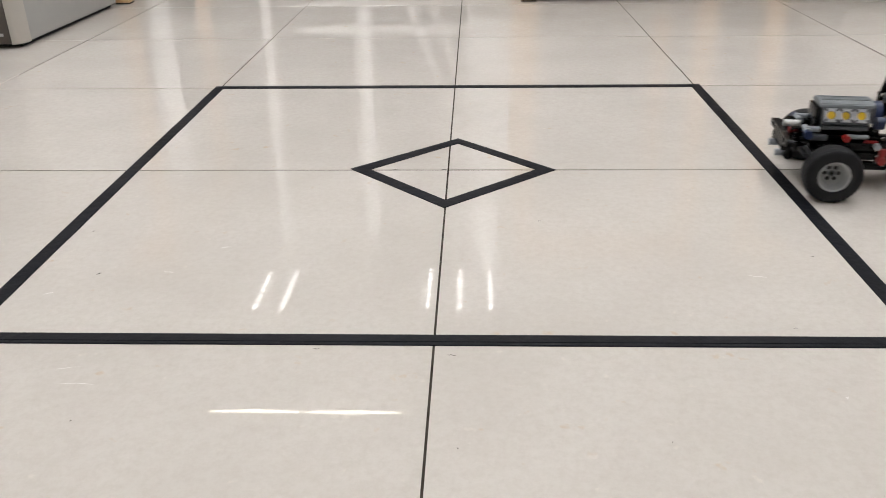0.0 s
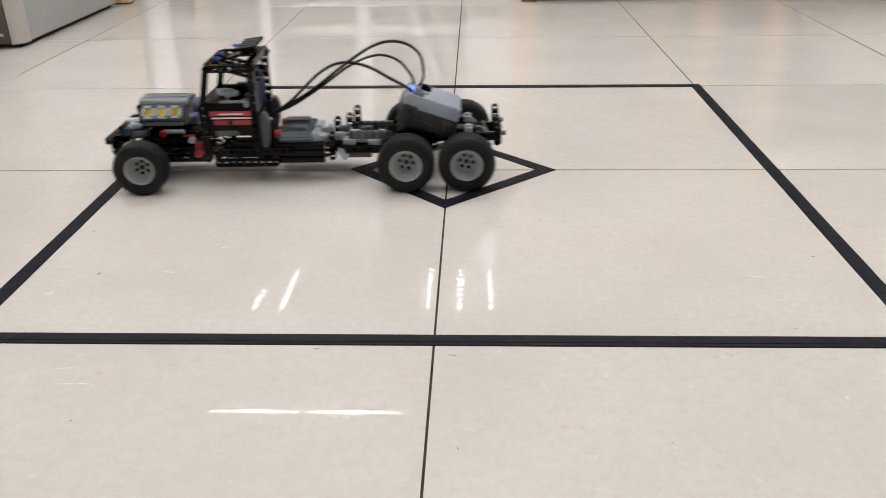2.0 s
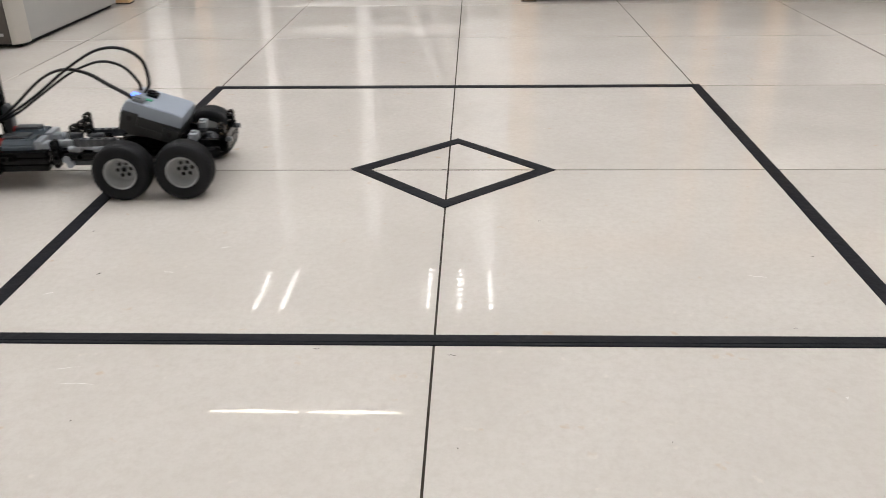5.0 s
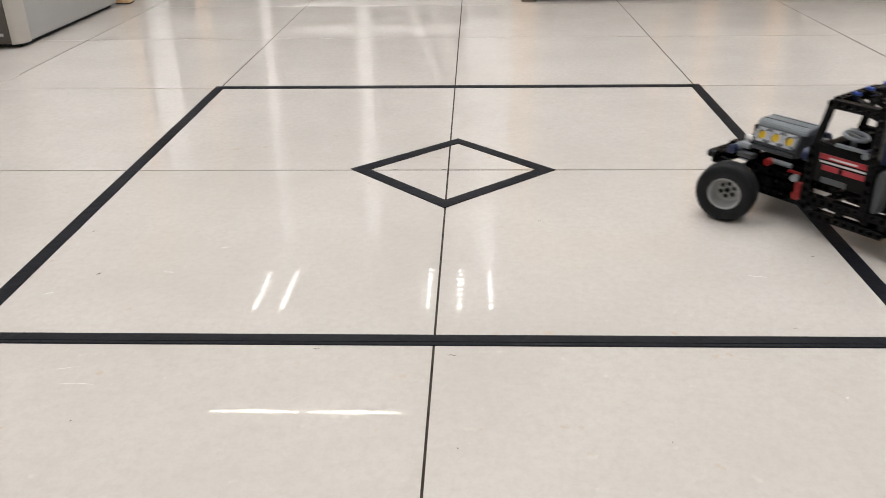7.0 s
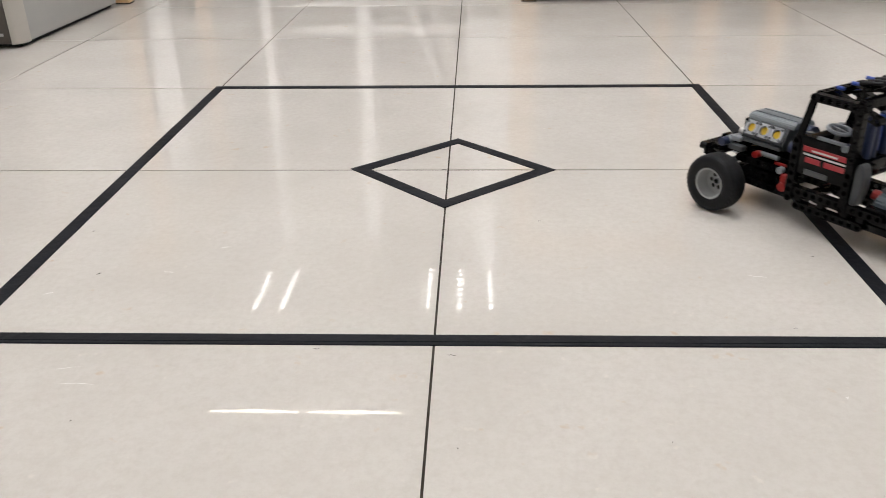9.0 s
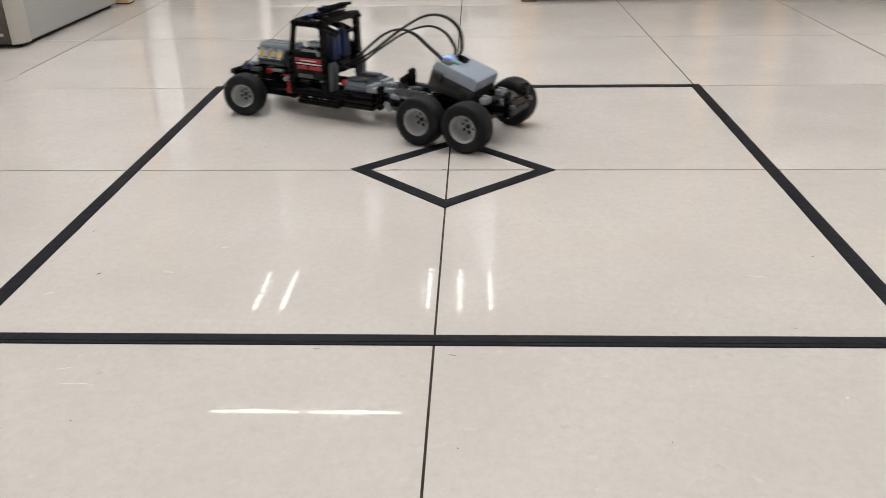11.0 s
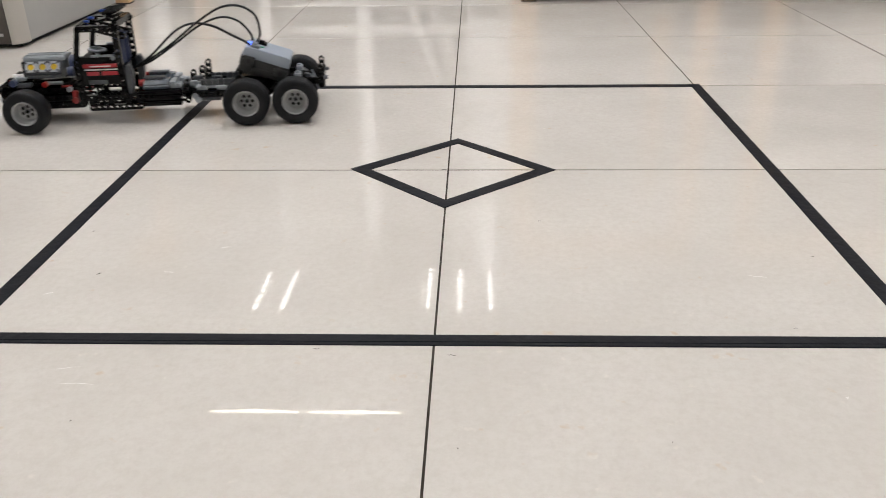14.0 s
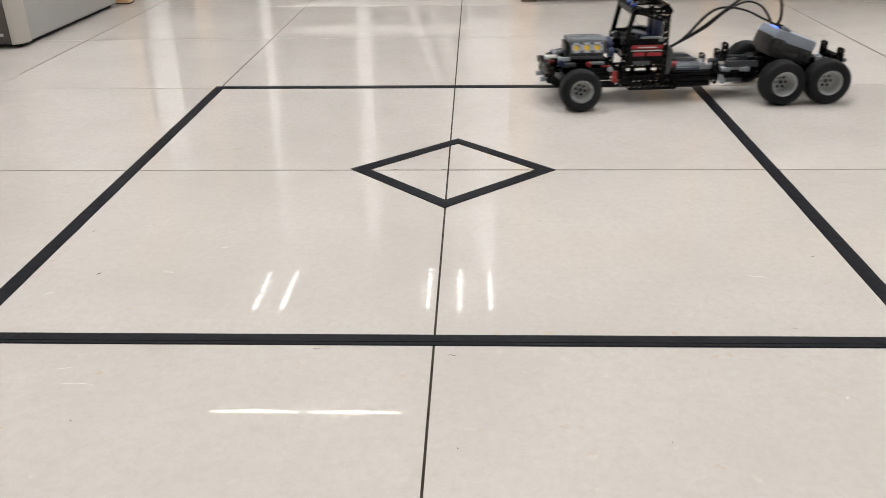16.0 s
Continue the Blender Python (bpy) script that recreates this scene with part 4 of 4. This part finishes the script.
def pins():
    """Short pins that plug the holes of the side beams."""
    bm = bm_new()
    lathe(bm, [(0.0001, 0.0), (0.20, 0.0), (0.27, -0.06), (0.30, -0.30), (0.0001, -0.30)], 10)
    bmesh.ops.transform(bm, matrix=S3, verts=bm.verts)
    first = part("pin", bm, M_BLACK, TRUCK)
    me = first.data
    spots = [(-1.5 - k, 3.8, z) for z in (3.2, 4.5, 5.8) for k in range(6) if (k + int(z)) % 3]
    spots += [(-15.1, 5.25, z) for z in (5.3, 9.3, 13.3)] + [(-27.0 - 2 * k, 3.55, 4.2) for k in range(3)]
    spots += [(-34.0 - 3 * k, 2.55, 5.4) for k in range(4)]
    n = 0
    for x, y, z in spots:
        for s in (1, -1):
            ob = first if n == 0 else new("pin", me)
            n += 1
            ob.parent = TRUCK
            ob.matrix_basis = pose(x * U, y * U * s, z * U, 0, 0, 0 if s > 0 else 180)


pins()
chassis()
front_end()
engine()
cab()
mid_section()
battery()
rear_end()


# ---------------------------------------------------------------- floor tiles, each a piece of its own
def floor_tiles():
    gx, gy = 0.0018, 0.0022
    w, d, t, b = TILE - gx, TILE - gy, 0.0100, 0.00012
    bm = bm_new()
    def ring(x, y, z):
        return [bm.verts.new((sx * x, sy * y, z)) for sx, sy in ((-1, -1), (1, -1), (1, 1), (-1, 1))]
    top, mid, low = ring(w / 2 - b, d / 2 - b, 0), ring(w / 2, d / 2, -b), ring(w / 2, d / 2, -0.0021)
    bm.faces.new(top)
    for p, q in ((mid, top), (low, mid)):
        for k in range(4):
            bm.faces.new((p[k], p[(k + 1) % 4], q[(k + 1) % 4], q[k]))
    bm.faces.new(low[::-1])
    me = bpy.data.meshes.new("tile")
    bm.to_mesh(me)
    bm.free()
    me.materials.append(M_TILE)
    rng = random.Random(4)
    for i in range(-7, 8):
        for j in range(-6, 14):
            ob = new("tile", me)
            ob.parent = FLOOR
            tilt = 0.035
            ob.matrix_basis = pose((i + 0.5) * TILE + (0.0009 if i >= 2 else -0.0009 if i <= -3 else 0.0), (j + 0.5) * TILE, 0.0, rng.uniform(-tilt, tilt), rng.uniform(-tilt, tilt), 180 * rng.randint(0, 1))


floor_tiles()


# ---------------------------------------------------------------- what moves
def motions():
    way = [  # seconds, place of the front axle on the floor and turn
        (0.00, pose(0.4007, -0.0250, 0.0, 0, 0, 172.50)),
        (0.50, pose(0.2450, 0.0020, 0.0, 0, 0, 170.00)),
        (1.00, pose(0.0838, 0.0248, 0.0, 0, 0, 173.70)),
        (1.50, pose(-0.1135, 0.0165, 0.0, 0, 0, 178.65)),
        (2.00, pose(-0.3269, -0.0041, 0.0, 0, 0, 181.67)),
        (2.30, pose(-0.4548, -0.0228, 0.0, 0, 0, 183.27)),
        (3.00, pose(-0.7519, -0.0663, 0.0, 0, 0, 186.96)),
        (3.20, pose(-0.7880, -0.0780, 0.0, 0, 0, 188.60)),
        (3.50, pose(-0.8049, -0.0865, 0.0, 0, 0, 189.44)),
        (4.00, pose(-0.7982, -0.0849, 0.0, 0, 0, 189.18)),
        (4.20, pose(-0.7904, -0.0849, 0.0, 0, 0, 189.16)),
        (4.55, pose(-0.7462, -0.0703, 0.0, 0, 0, 187.71)),
        (4.90, pose(-0.6559, -0.0435, 0.0, 0, 0, 184.64)),
        (5.25, pose(-0.5283, -0.0125, 0.0, 0, 0, 179.95)),
        (5.60, pose(-0.3683, 0.0153, 0.0, 0, 0, 173.20)),
        (5.95, pose(-0.1921, 0.0308, 0.0, 0, 0, 164.23)),
        (6.30, pose(-0.0038, 0.0257, 0.0, 0, 0, 152.55)),
        (6.50, pose(0.0980, 0.0083, 0.0, 0, 0, 145.55)),
        (7.00, pose(0.3258, -0.0949, 0.0, 0, 0, 128.19)),
        (7.50, pose(0.3870, -0.1585, 0.0, 0, 0, 124.00)),
        (8.00, pose(0.3883, -0.1630, 0.0, 0, 0, 123.40)),
        (8.50, pose(0.3800, -0.1512, 0.0, 0, 0, 124.40)),
        (9.00, pose(0.3235, -0.0737, 0.0, 0, 0, 124.50)),
        (9.20, pose(0.2920, -0.0314, 0.0, 0, 0, 125.50)),
        (9.55, pose(0.2233, 0.0364, 0.0, 0, 0, 128.22)),
        (9.90, pose(0.1405, 0.1067, 0.0, 0, 0, 131.60)),
        (10.25, pose(0.0437, 0.1738, 0.0, 0, 0, 135.91)),
        (10.60, pose(-0.0758, 0.2351, 0.0, 0, 0, 141.85)),
        (10.95, pose(-0.2243, 0.2792, 0.0, 0, 0, 150.35)),
        (11.30, pose(-0.4074, 0.2850, 0.0, 0, 0, 162.80)),
        (11.50, pose(-0.5128, 0.2695, 0.0, 0, 0, 171.12)),
        (11.90, pose(-0.7085, 0.1996, 0.0, 0, 0, 184.95)),
        (12.00, pose(-0.7488, 0.1884, 0.0, 0, 0, 186.32)),
        (12.50, pose(-0.8242, 0.1736, 0.0, 0, 0, 186.67)),
        (13.00, pose(-0.8093, 0.1739, 0.0, 0, 0, 187.03)),
        (13.50, pose(-0.7140, 0.1879, 0.0, 0, 0, 187.14)),
        (14.00, pose(-0.5616, 0.2056, 0.0, 0, 0, 187.61)),
        (14.50, pose(-0.3946, 0.2312, 0.0, 0, 0, 186.69)),
        (15.00, pose(-0.2231, 0.2570, 0.0, 0, 0, 185.79)),
        (15.50, pose(-0.0388, 0.2780, 0.0, 0, 0, 185.75)),
        (16.00, pose(0.1689, 0.3003, 0.0, 0, 0, 185.59)),
    ]
    walk(TRUCK, way)
    flat = [(t, m.translation.x, m.translation.y, math.degrees(m.to_euler().z) % 360 - 180) for t, m in way]
    tt = [r[0] for r in way]
    step = 2 / FPS
    n = int(round(16.0 / step))
    times = [min(16.0, k * step) for k in range(n + 1)]
    xs, ys, an = ([glide(tt, [r[k] for r in flat], t) for t in times] for k in (1, 2, 3))
    for wheel_ob, radius, front, wx in WHEELS:
        rows, spin = [], 0.0
        base = wheel_ob.location.copy()
        steer = 0.0
        for k, t in enumerate(times):
            if k:
                a = radians(an[k])
                ds = -((xs[k] - xs[k - 1]) * math.cos(a) + (ys[k] - ys[k - 1]) * math.sin(a))
                spin += ds / radius
                if front and abs(ds) > 0.006:
                    want = max(-24.0, min(24.0, math.degrees(math.atan(0.31 * radians(an[k] - an[k - 1]) / ds))))
                    steer += (want - steer) * 0.25
            rows.append((t, Matrix.Translation(base) @ Matrix.Rotation(radians(steer), 4, "Z") @ Matrix.Rotation(spin, 4, "Y")))
        walk(wheel_ob, rows)
    # pistons go up and down with the way driven
    fine = [k / FPS for k in range(int(16.0 * FPS) + 1)]
    fx, fy, fa = ([glide(tt, [r[k] for r in flat], t) for t in fine] for k in (1, 2, 3))
    run, done = [0.0], 0.0
    for k in range(1, len(fine)):
        a = radians(fa[k])
        done -= (fx[k] - fx[k - 1]) * math.cos(a) + (fy[k] - fy[k - 1]) * math.sin(a)
        run.append(done)
    for pist, stroke, phase in PISTONS:
        walk(pist, [(t, Matrix.Translation(stroke * (0.5 - 0.5 * math.cos(175 * d + phase)))) for t, d in zip(fine, run)])


def glide(ts, vs, t):
    """Smooth value at t through the rows."""
    k = max(0, min(len(ts) - 2, sum(1 for q in ts if q <= t) - 1))
    def slope(i):
        if i == 0 or i == len(ts) - 1:
            j = 0 if i == 0 else len(ts) - 2
            return (vs[j + 1] - vs[j]) / (ts[j + 1] - ts[j])
        return (vs[i + 1] - vs[i - 1]) / (ts[i + 1] - ts[i - 1])
    h = ts[k + 1] - ts[k]
    u = (t - ts[k]) / h
    return ((2 * u ** 3 - 3 * u * u + 1) * vs[k] + (u ** 3 - 2 * u * u + u) * h * slope(k)
            + (-2 * u ** 3 + 3 * u * u) * vs[k + 1] + (u ** 3 - u * u) * h * slope(k + 1))


motions()
